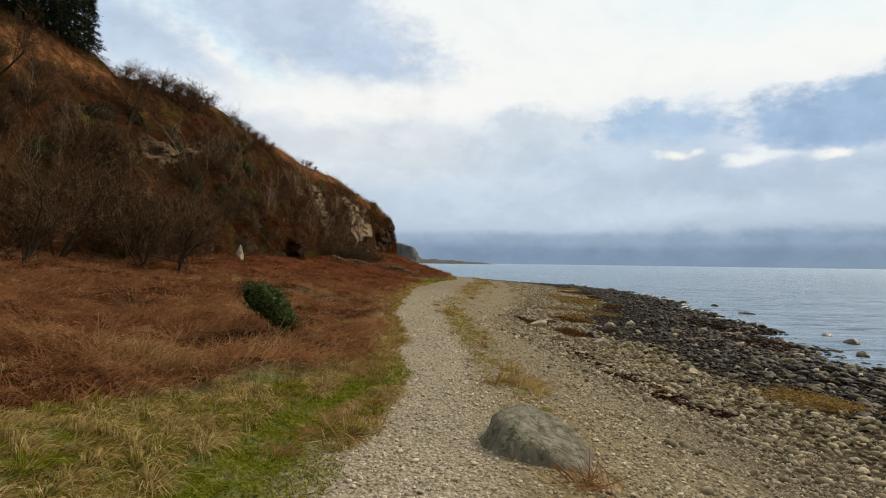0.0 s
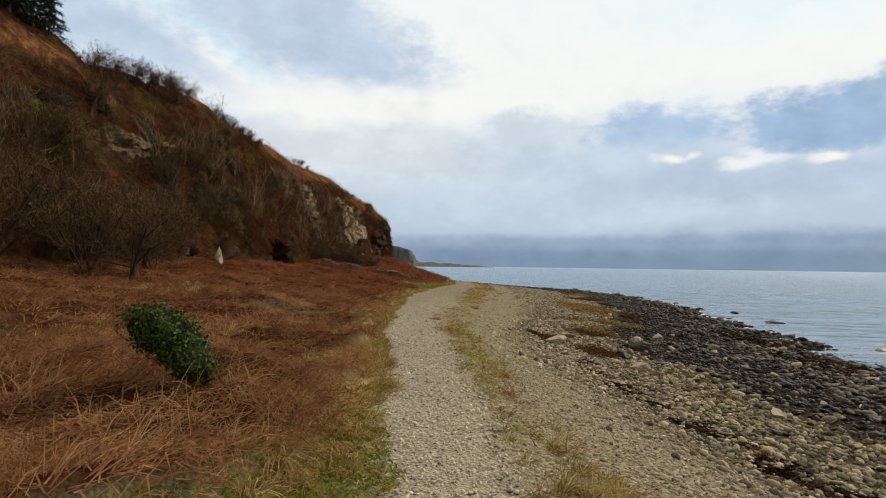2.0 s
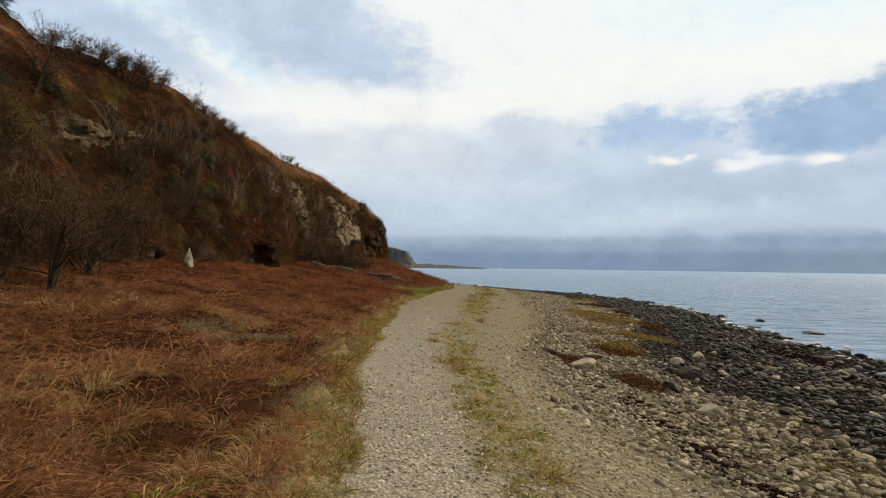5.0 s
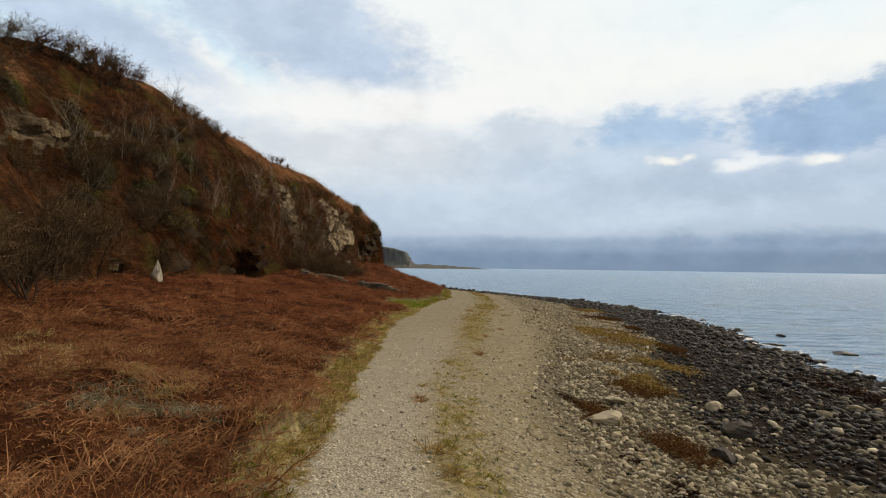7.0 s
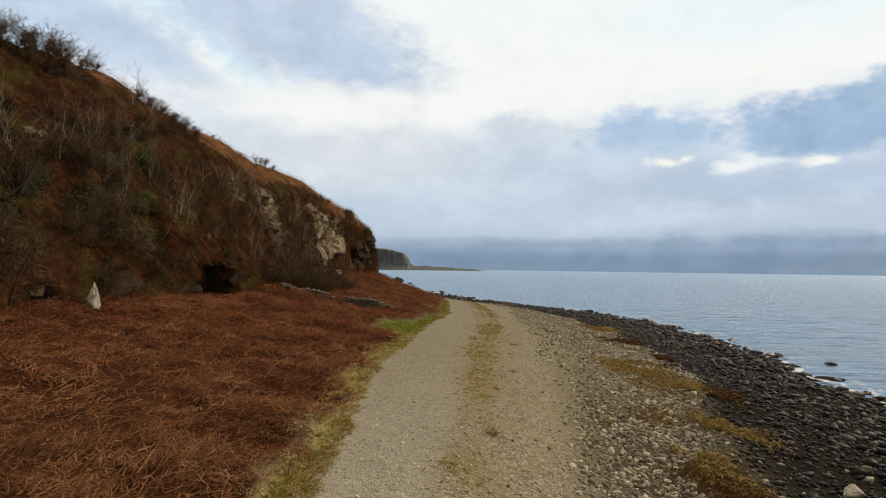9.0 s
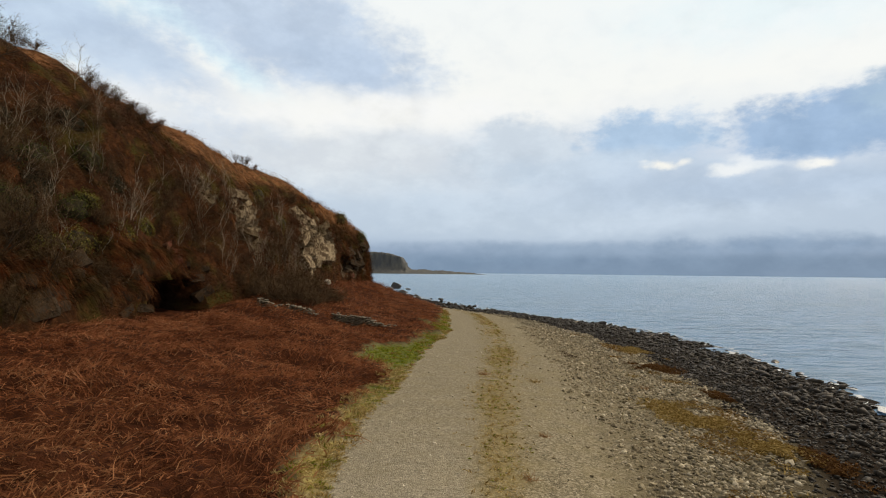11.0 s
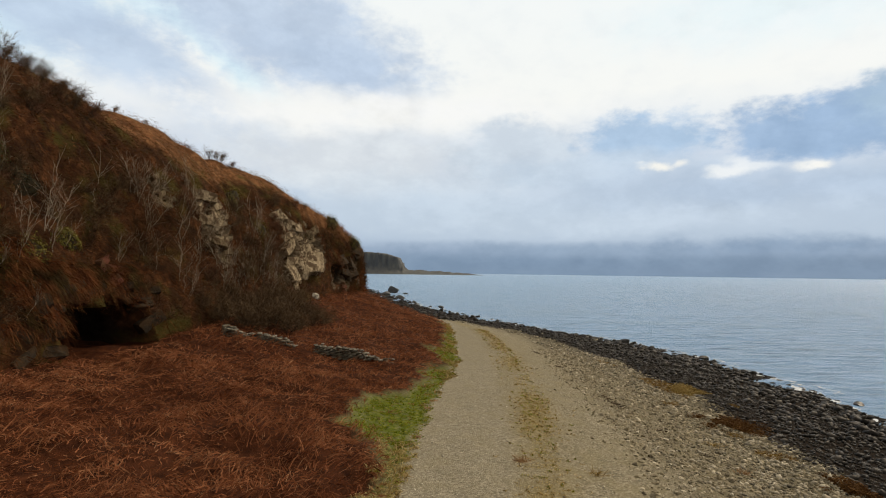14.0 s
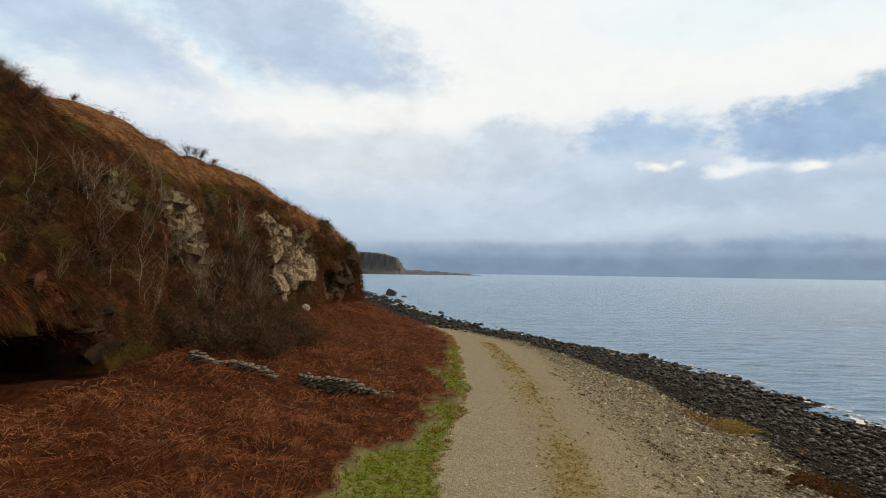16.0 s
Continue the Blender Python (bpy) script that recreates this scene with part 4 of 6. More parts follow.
hummocks(q, 0.3, 0.65, 34, ((PALE_TUFT, 0.35, "dead_grass"), (STALK, 0.75, "dead_grass")), "straw-coloured grass standing among the bracken", 0.0035, 0.16, 0.75)
q = np.c_[rng.normal(-5.2, 0.75, 55), rng.normal(19.7, 0.5, 55)]
hummocks(q, 0.28, 0.5, 30, ((GREYGRASS, 0.9, "dead_grass"),), "patch of grey-green withered grass laid over in the bracken", 0.0045, 0.16, 0.85)
# taller bracken stalks still standing round the ivy
q = np.c_[rng.uniform(-5.6, -1.9, 900), rng.uniform(6.2, 10.5, 900)]
q = q[(bracken_mask(q[:, 0], q[:, 1]) > 0.6) & (fbm(q[:, 0], q[:, 1], 1.5, 173) > -0.25)]
hummocks(q, 0.45, 0.95, 2, ((STALK, 0.9, "bracken_stalks"),), "tall pale bracken stalks, broken and bent over", 0.0042, 0.1, 0.55)
p = np.concatenate([jittered(-6, 0, 9, 30, 0.075, 0.8), jittered(-6, 4, 30, 100, 0.10, 0.55)])
x, y = p.T
edge = LEFT(y) + 0.2 * fbm(x, y, 1.1, 31)
p = p[(x < edge + 0.12) & (bracken_mask(x, y) < 0.5) & (rng.rand(len(p)) < np.interp(y, [9, 40, 100], [1, 0.6, 0.4]))]
green = (np.abs(p[:, 1] - 62) < 22) & (fbm(p[:, 0], p[:, 1], 3, 123) > -0.5) | (fbm(p[:, 0], p[:, 1], 2.5, 124) > 0.75)
grass_patch(p[green], ((GREEN, 0.9, "green_grass"), (STRAW, 0.12, "dead_grass")), 0.05, 0.12, 6, "green grass verge beside the track")
grass_patch(p[~green], ((STRAW, 0.9, "dead_grass"), (GREEN, 0.15, "green_grass")), 0.10, 0.30, 6, "pale dead grass along the path", 0.0035, 0.4)
p = jittered(-2, 5, 6, 92, 0.11, 0.6)
x, y = p.T
p = p[(rng.rand(len(p)) < grass_mask(x, y) * 0.75) & (x > LEFT(y) + 0.7)]
grass_patch(p, ((STRAW, 0.8, "dead_grass"), (GREEN, 0.2, "green_grass")), 0.04, 0.13, 5, "thin yellow grass growing through the gravel")


# ---------------------------------------------------------------- things
def part(name, me, mat, parent, label="", kind=""):
    ob = new(name, me)
    if len(me.materials) == 0:
        me.materials.append(mat)
    ob.parent = parent
    return tagged(ob, label, kind=kind)


def tubes(root, way, length, r0, r1, kink, sides=5, rings=4):
    """Tapered, slightly bent tubes."""
    n = len(root)
    e1 = unit(np.cross(way, np.where(np.abs(way[:, 2:3]) > 0.9, (1.0, 0, 0), (0, 0, 1.0))))
    e2 = np.cross(way, e1)
    v = []
    for i in range(rings):
        t = i / (rings - 1)
        mid = root + way * (length * t)[:, None] + kink * t * t
        r = (r0 * (1 - t) + r1 * t)[:, None]
        for k in range(sides):
            a = 6.2832 * k / sides
            v.append(mid + r * (math.cos(a) * e1 + math.sin(a) * e2))
    v = np.stack(v, 1)
    f = np.array([[i * sides + k, i * sides + (k + 1) % sides, (i + 1) * sides + (k + 1) % sides, (i + 1) * sides + k] for i in range(rings - 1) for k in range(sides)])
    f = f[None] + (np.arange(n) * sides * rings)[:, None, None]
    return v.reshape(-1, 3), f.reshape(-1, 4)


def strips(root, way, length, width, kink):
    """Flat tapering twigs."""
    n = len(root)
    side = unit(np.cross(way, rng.normal(size=(n, 3))))
    rows = []
    for t, w in ((0, 1.0), (1, 0.2)):
        mid = root + way * (length * t)[:, None] + kink * t * t
        rows += [mid - side * (width * w)[:, None], mid + side * (width * w)[:, None]]
    v = np.stack(rows, 1)
    f = np.array([[0, 1, 3, 2]])[None] + (np.arange(n) * 4)[:, None, None]
    return v.reshape(-1, 3), f.reshape(-1, 4)


def bough_levels(seed, stems, height, spread, counts, wind=(0, 0, 0), radius=0.07, shrink=0.70, up=0.35):
    """Levels of branches: each a dict of root, way, length, radius and kink."""
    global rng
    rng = np.random.RandomState(seed)
    way = unit(np.c_[rng.normal(0, spread, (stems, 2)), np.ones(stems)])
    lev = dict(root=np.c_[rng.normal(0, 0.05 * (stems > 1) + 0.001, (stems, 2)), np.full(stems, -0.15)], way=way, length=height * rng.uniform(0.34, 0.5, stems), radius=np.full(stems, radius) * rng.uniform(0.7, 1.1, stems))
    out = []
    for k, c in enumerate(list(counts) + [0]):
        n = len(lev["root"])
        lev["kink"] = rng.normal(0, 0.16, (n, 3)) * lev["length"][:, None] + np.array(wind) * lev["length"][:, None] * 0.5
        out.append(lev)
        if not c:
            break
        idx = np.repeat(np.arange(n), c)
        t = rng.uniform(0.15 if k else 0.35, 1.0, len(idx))
        root = lev["root"][idx] + lev["way"][idx] * (lev["length"][idx] * t)[:, None] + lev["kink"][idx] * (t * t)[:, None]
        w = unit(lev["way"][idx] * 0.75 + rng.normal(0, 0.55, (len(idx), 3)) + (0, 0, up) + np.array(wind) * 0.6)
        lev = dict(root=root, way=w, length=lev["length"][idx] * shrink * rng.uniform(0.6, 1.2, len(idx)) * (1.2 - 0.35 * t), radius=lev["radius"][idx] * (1 - 0.5 * t) * 0.55)
    return out


BARK = stone_material("grey_bark", [(0.0, (0.03, 0.022, 0.014)), (1.0, (0.075, 0.056, 0.038))], by="each", rough=0.9, spec=0.06, scale=12.0, fleck=1.1)
BIRCH = stone_material("pale_bark", [(0.0, (0.18, 0.145, 0.10)), (1.0, (0.38, 0.325, 0.245))], by="each", rough=0.8, spec=0.1, scale=12.0, fleck=1.1)
TWIG = plain_material("brown_twigs", [(0.0, (0.035, 0.023, 0.012)), (0.5, (0.105, 0.068, 0.036)), (1.0, (0.21, 0.142, 0.080))]).mat
RED_TWIG = plain_material("russet_twigs", [(0.0, (0.05, 0.022, 0.012)), (0.5, (0.13, 0.062, 0.034)), (1.0, (0.24, 0.13, 0.075))]).mat


def bare_tree(name, seed, stems, height, spread, counts, wind, bark, twig, label, radius=0.07, thick=0.008, category="tree", up=0.35, boughs=True):
    lv = bough_levels(seed, stems, height, spread, counts, wind, radius, up=up)
    tree = tagged(new(name), label, category)
    for i in range(len(lv[0]["root"])):
        one = {k: v[i : i + 1] for k, v in lv[0].items()}
        part("trunk", mesh_from("trunk", *tubes(one["root"], one["way"], one["length"], one["radius"], one["radius"] * 0.55, one["kink"], 6, 5)), bark, tree)
    for i in range(len(lv[1]["root"]) if boughs else 0):
        one = {k: v[i : i + 1] for k, v in lv[1].items()}
        part("bough", mesh_from("bough", *tubes(one["root"], one["way"], one["length"], one["radius"], one["radius"] * 0.4, one["kink"], 4, 3)), bark, tree)
    vs, fs, off = [], [], 0
    for l in lv[2:3] if boughs else lv[1:2]:
        v, f = tubes(l["root"], l["way"], l["length"], l["radius"], l["radius"] * 0.3, l["kink"], 3, 2)
        vs.append(v), fs.append(f + off)
        off += len(v)
    part("branchwork", mesh_from("branchwork", np.concatenate(vs), np.concatenate(fs)), bark if boughs else BARK, tree, kind="stuff")
    vs, fs, off = [], [], 0
    for l in lv[3:] if boughs else lv[2:]:
        v, f = strips(l["root"], l["way"], l["length"], thick * rng.uniform(0.6, 1.2, len(l["root"])), l["kink"])
        vs.append(v), fs.append(f + off)
        off += len(v)
    part("crown", mesh_from("crown", np.concatenate(vs), np.concatenate(fs)), twig, tree, kind="stuff")
    return tree


def along(y):
    return np.interp(y, [p[1] for p in HILL_FOOT], np.arange(len(HILL_FOOT)))


def hill_at(y, v):
    p, n, *_ = hill_surface(np.array([along(y)]), np.array([float(v)]))
    return p[0], n[0]


def stand(thing, place, yaw=0.0, size=1.0, lean=(0, 0)):
    thing.matrix_basis = pose(*place, lean[0], lean[1], yaw) @ Matrix.Diagonal((size, size, size, 1))
    return thing


def again(thing, place, yaw=0.0, size=1.0, lean=(0, 0)):
    c = copy_thing(thing, Matrix())
    return stand(c, place, yaw, size, lean)


# scrub trees at the foot of the hill
SCRUB = [bare_tree("scrub_tree", 200 + k, 5, 4.8, 0.46, (5, 5, 5, 4), (0, 0, 0), BARK, TWIG, "bare many-stemmed scrub tree at the hill's foot", 0.06, 0.009, up=0.22) for k in range(4)]
spots = [(-12.2, 24.2, 0.95), (-13.9, 24.6, 1.0), (-15.6, 27.0, 1.15), (-16.6, 23.0, 1.15), (-15.4, 31.0, 1.1), (-16.6, 34.5, 1.15), (-17.2, 29.0, 1.25), (-16.8, 37.8, 1.0), (-18.3, 19.5, 1.1), (-15.0, 19.0, 0.9), (-16.7, 15.0, 1.0), (-14.2, 29.8, 0.7), (-17.6, 43.2, 0.85), (-17.0, 45.6, 0.8), (-16.4, 43.4, 0.55)]
r2 = np.random.RandomState(77)
for i, (x, y, k) in enumerate(spots):
    z = float(ground_z(x, y))
    if x < FOOT(y):
        z = z + 1.1 * (FOOT(y) - x)
    (stand if i < 4 else again)(SCRUB[i % 4], (x, y, z - 0.05), r2.uniform(0, 360), k)
for i in range(26):
    y, v = r2.uniform(17, 50), r2.uniform(0.03, 0.55)
    p, n = hill_at(y, v)
    again(SCRUB[i % 4], p - n * 0.1, r2.uniform(0, 360), r2.uniform(0.5, 0.95), (r2.uniform(-8, 8), r2.uniform(2, 14)))

# wind-clipped trees along the crest
CRESTED = [bare_tree("ridge_tree", 240 + k, 5, 3.7, 0.50, (5, 5, 5, 4), (0.12, 0.15, 0.05), BARK, RED_TWIG if k == 1 else TWIG, "bare wind-clipped tree on the hill's crest", 0.055, 0.007) for k in range(3)]
crest = [(42.8 + 0.95 * i, 0.93 - 0.016 * i - 0.02 * (i % 2), 0.80 + 0.035 * i) for i in range(7)] + [(47.6 + 1.5 * i, 0.77, 1.05) for i in range(2)]
crest += [(58.2 + 0.13 * i, 0.90 - 0.035 * i, 0.50 + 0.05 * (i % 3)) for i in range(8)]
crest += [(79.4, 0.96, 0.5), (80.4, 0.95, 0.45), (81.4, 0.94, 0.4), (77.0, 0.99, 0.28), (69.0, 1.0, 0.26), (72.0, 1.0, 0.22), (54.2, 0.98, 0.4), (55.4, 0.98, 0.35)]
for i, (y, v, k) in enumerate(crest):
    p, n = hill_at(y, v)
    (stand if i < 3 else again)(CRESTED[i % 3], p - n * 0.1, r2.uniform(-25, 25), k * 0.86)

# slender pale saplings on the slope
def birch(seed, stems):
    """Crooked thin stems with rising side branches and a haze of twigs."""
    r = np.random.RandomState(seed)
    tree = tagged(new("birch_sapling"), "slender pale-stemmed bare birch on the slope", "tree")
    tips = []
    for s in range(stems):
        n, h = 11, r.uniform(2.8, 4.6)
        step = unit(np.c_[r.normal(0, 0.30, (n, 2)) + r.normal(0, 0.2, (1, 2)), np.ones(n)]) * h / n
        mid = np.concatenate([[(r.normal(0, 0.15), r.normal(0, 0.15), -0.2)], np.zeros((n, 3))])
        for k in range(n):
            mid[k + 1] = mid[k] + step[k]
        rad = np.linspace(r.uniform(0.020, 0.028), 0.006, n + 1)
        ang = np.arange(5) * 1.2566
        v = mid[:, None] + rad[:, None, None] * np.stack([np.cos(ang), np.sin(ang), ang * 0], -1)[None]
        i = np.arange(n)[:, None] * 5
        j = np.arange(5)[None]
        f = np.stack([i + j, i + (j + 1) % 5, i + 5 + (j + 1) % 5, i + 5 + j], -1).reshape(-1, 4)
        part("trunk", mesh_from("trunk", v.reshape(-1, 3), f), BIRCH, tree)
        at = r.uniform(2.5, n, 13)
        lo = at.astype(int).clip(0, n - 1)
        tips.append(mid[lo] + step[lo] * (at - lo)[:, None])
    root = np.concatenate(tips)
    m = len(root)
    way = unit(np.c_[r.normal(0, 0.6, (m, 2)), r.uniform(0.5, 1.2, m)])
    length = r.uniform(0.5, 1.5, m)
    kink = r.normal(0, 0.16, (m, 3))
    part("branchwork", mesh_from("branchwork", *tubes(root, way, length, np.full(m, 0.010), np.full(m, 0.004), kink, 3, 4)), BIRCH, tree, kind="stuff")
    idx = np.repeat(np.arange(m), 8)
    t = r.uniform(0.2, 1, len(idx))
    at = root[idx] + way[idx] * (length[idx] * t)[:, None] + kink[idx] * (t * t)[:, None]
    w = unit(way[idx] * 0.6 + r.normal(0, 0.5, (len(idx), 3)) + (0, 0, 0.2))
    part("crown", mesh_from("crown", *strips(at, w, r.uniform(0.25, 0.7, len(idx)), r.uniform(0.003, 0.006, len(idx)), r.normal(0, 0.08, (len(idx), 3)))), RED_TWIG, tree, kind="stuff")
    return tree


SAPLING = [birch(280 + k, 2 + k % 3) for k in range(5)]
slope = [(r2.uniform(47, 76), r2.uniform(0.04, 0.48)) for _ in range(50)] + [(r2.uniform(23, 29), r2.uniform(0.15, 0.4)) for _ in range(9)] + [(r2.uniform(40, 56), r2.uniform(0.35, 0.75)) for _ in range(12)] + [(r2.uniform(72, 80), r2.uniform(0.03, 0.3)) for _ in range(8)]
for i, (y, v) in enumerate(slope):
    p, n = hill_at(y, v)
    (stand if i < 5 else again)(SAPLING[i % 5], p - n * 0.1, r2.uniform(0, 360), r2.uniform(0.42, 0.85), (r2.uniform(-9, 9), r2.uniform(0, 16)))

# low tangled shrubs all over the slope
SHRUB = [bare_tree("shrub", 320 + k, 8, 2.0, 0.75, (5, 5, 4), (0, 0, 0), BARK, (TWIG, RED_TWIG, TWIG)[k], "low tangle of bare brown shrub on the slope", 0.016, 0.0075, "shrub", up=0.15, boughs=False) for k in range(3)]
count = 0
while count < 90:
    y, v = r2.uniform(18, 98), r2.uniform(0.02, 0.9)
    if v > 0.62 and r2.rand() < 0.75:
        continue
    p, n = hill_at(y, v)
    if any(((p - np.array(k[:3])) ** 2).sum() < (k[3] * 1.1) ** 2 for k in ROCKS) or (51.5 < y < 58.6 and v < 0.2):
        continue
    (stand if count < 3 else again)(SHRUB[count % 3], p - n * 0.12, r2.uniform(0, 360), r2.uniform(0.55, 1.15), (0, r2.uniform(10, 40)))
    count += 1
for i in range(65):
    y, v = (r2.uniform(46, 80), r2.uniform(0.02, 0.42)) if i < 45 else (r2.uniform(43, 60), r2.uniform(0.2, 0.66))
    p, n = hill_at(y, v)
    if (51.5 < y < 58.6 and v < 0.2) or any(((p - np.array(k[:3])) ** 2).sum() < (k[3] * 1.1) ** 2 for k in ROCKS):
        continue
    again(SHRUB[i % 3], p - n * 0.12, r2.uniform(0, 360), r2.uniform(0.6, 1.2), (0, r2.uniform(10, 40)))
for x, y, k in ((-13.2, 69.7, 2.0), (-12.4, 72.0, 1.9), (-12.6, 74.5, 1.3), (-13.6, 67.2, 1.9), (-11.2, 72.9, 1.1), (-12.8, 65.6, 1.5), (-10.6, 70.6, 1.5), (-11.8, 68.4, 1.7), (-13.9, 64.3, 1.7), (-12.4, 64.0, 1.5), (-11.2, 66.2, 1.6), (-10.0, 67.6, 1.4), (-9.6, 72.0, 1.3), (-9.3, 69.6, 1.2), (-12.6, 70.8, 2.0), (-13.0, 73.2, 2.0), (-12.0, 66.8, 1.9), (-10.2, 65.4, 1.2)):
    again(SHRUB[0], (x, y, float(ground_z(x, y))), r2.uniform(0, 360), k * 0.95)
    again(SHRUB[2], (x + r2.uniform(-0.5, 0.5), y + r2.uniform(-0.6, 0.6), float(ground_z(x, y))), r2.uniform(0, 360), k * 0.8)
# small shrub added to stand in for a dark hole among the bracken
again(SHRUB[0], (-6.95, 11.4, float(ground_z(-6.95, 11.4))), 40, 0.42)


def hill_cover():
    """Grass and bracken on the slope, combed downhill."""
    n = 26000
    u, v = rng.uniform(along(15), 11.2, n), rng.uniform(0.0, 1.06, n)
    p, nn, rock, straw, bare = hill_surface(u, v)
    keep = (rock < 0.45 + 0.9 * rng.rand(n)) & (bare < 0.2)
    p, nn, straw = p[keep], nn[keep], straw[keep]
    per = 6
    for mask, mat, name, label in ((straw > 0.5, STRAW_HILL, "hill_grass", "tawny dead grass on the upper slope"), (straw <= 0.5, BROWN_HILL, "hill_bracken", "red-brown dead bracken hanging on the slope")):
        idx = np.repeat(np.nonzero(mask)[0], per)
        root = p[idx] + rng.normal(0, 0.22, (len(idx), 3))
        way = unit(nn[idx] * 0.55 + rng.normal(0, 0.5, (len(idx), 3)) + (0.25, 0, 0.35))
        blades(name, root, way, rng.uniform(0.15, 0.45, len(idx)), rng.uniform(0.008, 0.019, len(idx)), mat, 0.4, 0.75, None, label, "grass", 1)




def mottled(name, bright, dull):
    """Growth that changes from tawny to dark olive in patches, deepened to paint shaded hollows."""
    m = Mat(name, 0.95, 0.03)
    i = m.math("ADD", m.math("MULTIPLY", m.island(), 0.55), m.span(m.noise(1.5, 5, 0.65), 0.32, 0.68, 0.0, 0.45))
    col = m.mix(m.span(m.noise(0.45, 6, 0.66), 0.49, 0.57), m.ramp(i, dull), m.ramp(i, bright))
    rust = tuple((p, (c[0] * 1.25, c[1] * 0.86, c[2] * 0.75)) for p, c in bright)
    col = m.mix(m.span(m.noise(0.8, 6, 0.7, (1, 1, 1.3)), 0.53, 0.61, 0, 0.6), col, m.ramp(i, rust))
    m.colour(col)
    m.lit_through(col, 0.25)
    return m.mat


STRAW_HILL = mottled("tawny_grass", [(0.0, (0.10, 0.046, 0.021)), (0.4, (0.25, 0.128, 0.060)), (0.8, (0.42, 0.240, 0.118)), (1.0, (0.58, 0.40, 0.215))], [(0.0, (0.05, 0.022, 0.010)), (0.4, (0.13, 0.06, 0.027)), (0.8, (0.24, 0.12, 0.056)), (1.0, (0.36, 0.22, 0.11))])
BROWN_HILL = mottled("brown_growth", [(0.0, (0.028, 0.010, 0.0045)), (0.4, (0.082, 0.031, 0.0125)), (0.8, (0.18, 0.073, 0.028)), (1.0, (0.32, 0.15, 0.063))], [(0.0, (0.010, 0.007, 0.003)), (0.4, (0.030, 0.020, 0.008)), (0.8, (0.07, 0.048, 0.018)), (1.0, (0.14, 0.10, 0.042))])
hill_cover()


def lip_growth():
    """Withered grass and ferns hanging over the lip of the cave and the dark rocks beside it."""
    y = np.concatenate([rng.uniform(51.6, 59.2, 1500), rng.uniform(43.5, 52.5, 4200)])
    v = np.concatenate([rng.uniform(0.15, 0.21, 1500), rng.uniform(0.07, 0.26, 4200)])
    p, n, *_ = hill_surface(along(y), v)
    way = unit(n * 0.8 + rng.normal(0, 0.35, p.shape) + (0.3, 0, 0.0))
    blades("hanging_grass", p, way, rng.uniform(0.4, 0.95, len(p)), rng.uniform(0.010, 0.024, len(p)), BROWN_HILL, 0.3, 1.1, None, "withered grass hanging over dark rock", "grass", 3)


lip_growth()


def leaf_clump(name, centre, radii, n, size, mat, label, category, seed, squash=0.25):
    """A mass of small pointed leaves on an uneven dome, over a solid core coloured as shade."""
    r = np.random.RandomState(seed)
    d = unit(r.normal(size=(n, 3)) * (1, 1, 0.9) + (0, 0, 0.25))
    lump = 1 + squash * np.stack([fbm(d[:, 0] * 3 + 5, d[:, 1] * 3 + d[:, 2] * 2, 1.0, seed % 50 + k) for k in range(1)], -1)
    at = d * np.array(radii) * lump * r.uniform(0.78, 1.05, (n, 1))
    out = unit(d + r.normal(0, 0.55, (n, 3)))
    side = unit(np.cross(out, r.normal(size=(n, 3))))
    along_ = np.cross(out, side)
    s = (size * r.uniform(0.6, 1.3, n))[:, None]
    v = np.stack([at - along_ * s, at + side * s * 0.55 - along_ * s * 0.3 + out * s * 0.15, at + along_ * s, at - side * s * 0.55 - along_ * s * 0.3 + out * s * 0.15], 1)
    f = np.arange(4 * n).reshape(n, 4)
    bush = tagged(new(name), label, category)
    part("foliage", mesh_from("foliage", v.reshape(-1, 3), f), mat, bush, kind="stuff")
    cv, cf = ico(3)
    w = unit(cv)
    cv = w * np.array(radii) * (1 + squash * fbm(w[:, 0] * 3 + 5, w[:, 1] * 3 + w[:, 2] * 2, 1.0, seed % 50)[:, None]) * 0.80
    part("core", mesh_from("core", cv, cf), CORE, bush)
    bush.location = centre
    return bush


# near-black colour that paints the shade inside the leaf clumps
CORE = plain_material("inner_shade", [(0.0, (0.012, 0.012, 0.006)), (1.0, (0.03, 0.025, 0.014))]).mat
IVY = plain_material("ivy_leaf", [(0.0, (0.012, 0.030, 0.006)), (0.5, (0.032, 0.068, 0.013)), (0.9, (0.07, 0.12, 0.022)), (1.0, (0.12, 0.17, 0.04))], 0.65, 0.15).mat
GORSE = plain_material("dull_green_leaf", [(0.0, (0.02, 0.028, 0.008)), (0.5, (0.05, 0.062, 0.016)), (1.0, (0.12, 0.125, 0.03))]).mat
GREENBUSH = plain_material("fresh_green_leaf", [(0.0, (0.030, 0.045, 0.008)), (0.5, (0.075, 0.100, 0.018)), (1.0, (0.15, 0.17, 0.04))]).mat
CREEPER = plain_material("lime_leaf", [(0.0, (0.10, 0.095, 0.010)), (0.5, (0.23, 0.20, 0.024)), (1.0, (0.38, 0.32, 0.05))]).mat
DARKBUSH = plain_material("dark_leaf", [(0.0, (0.008, 0.008, 0.005)), (0.6, (0.022, 0.020, 0.011)), (1.0, (0.06, 0.052, 0.026))]).mat
MOSS = plain_material("yellow_green_leaf", [(0.0, (0.06, 0.058, 0.012)), (0.5, (0.14, 0.13, 0.026)), (1.0, (0.25, 0.215, 0.05))]).mat

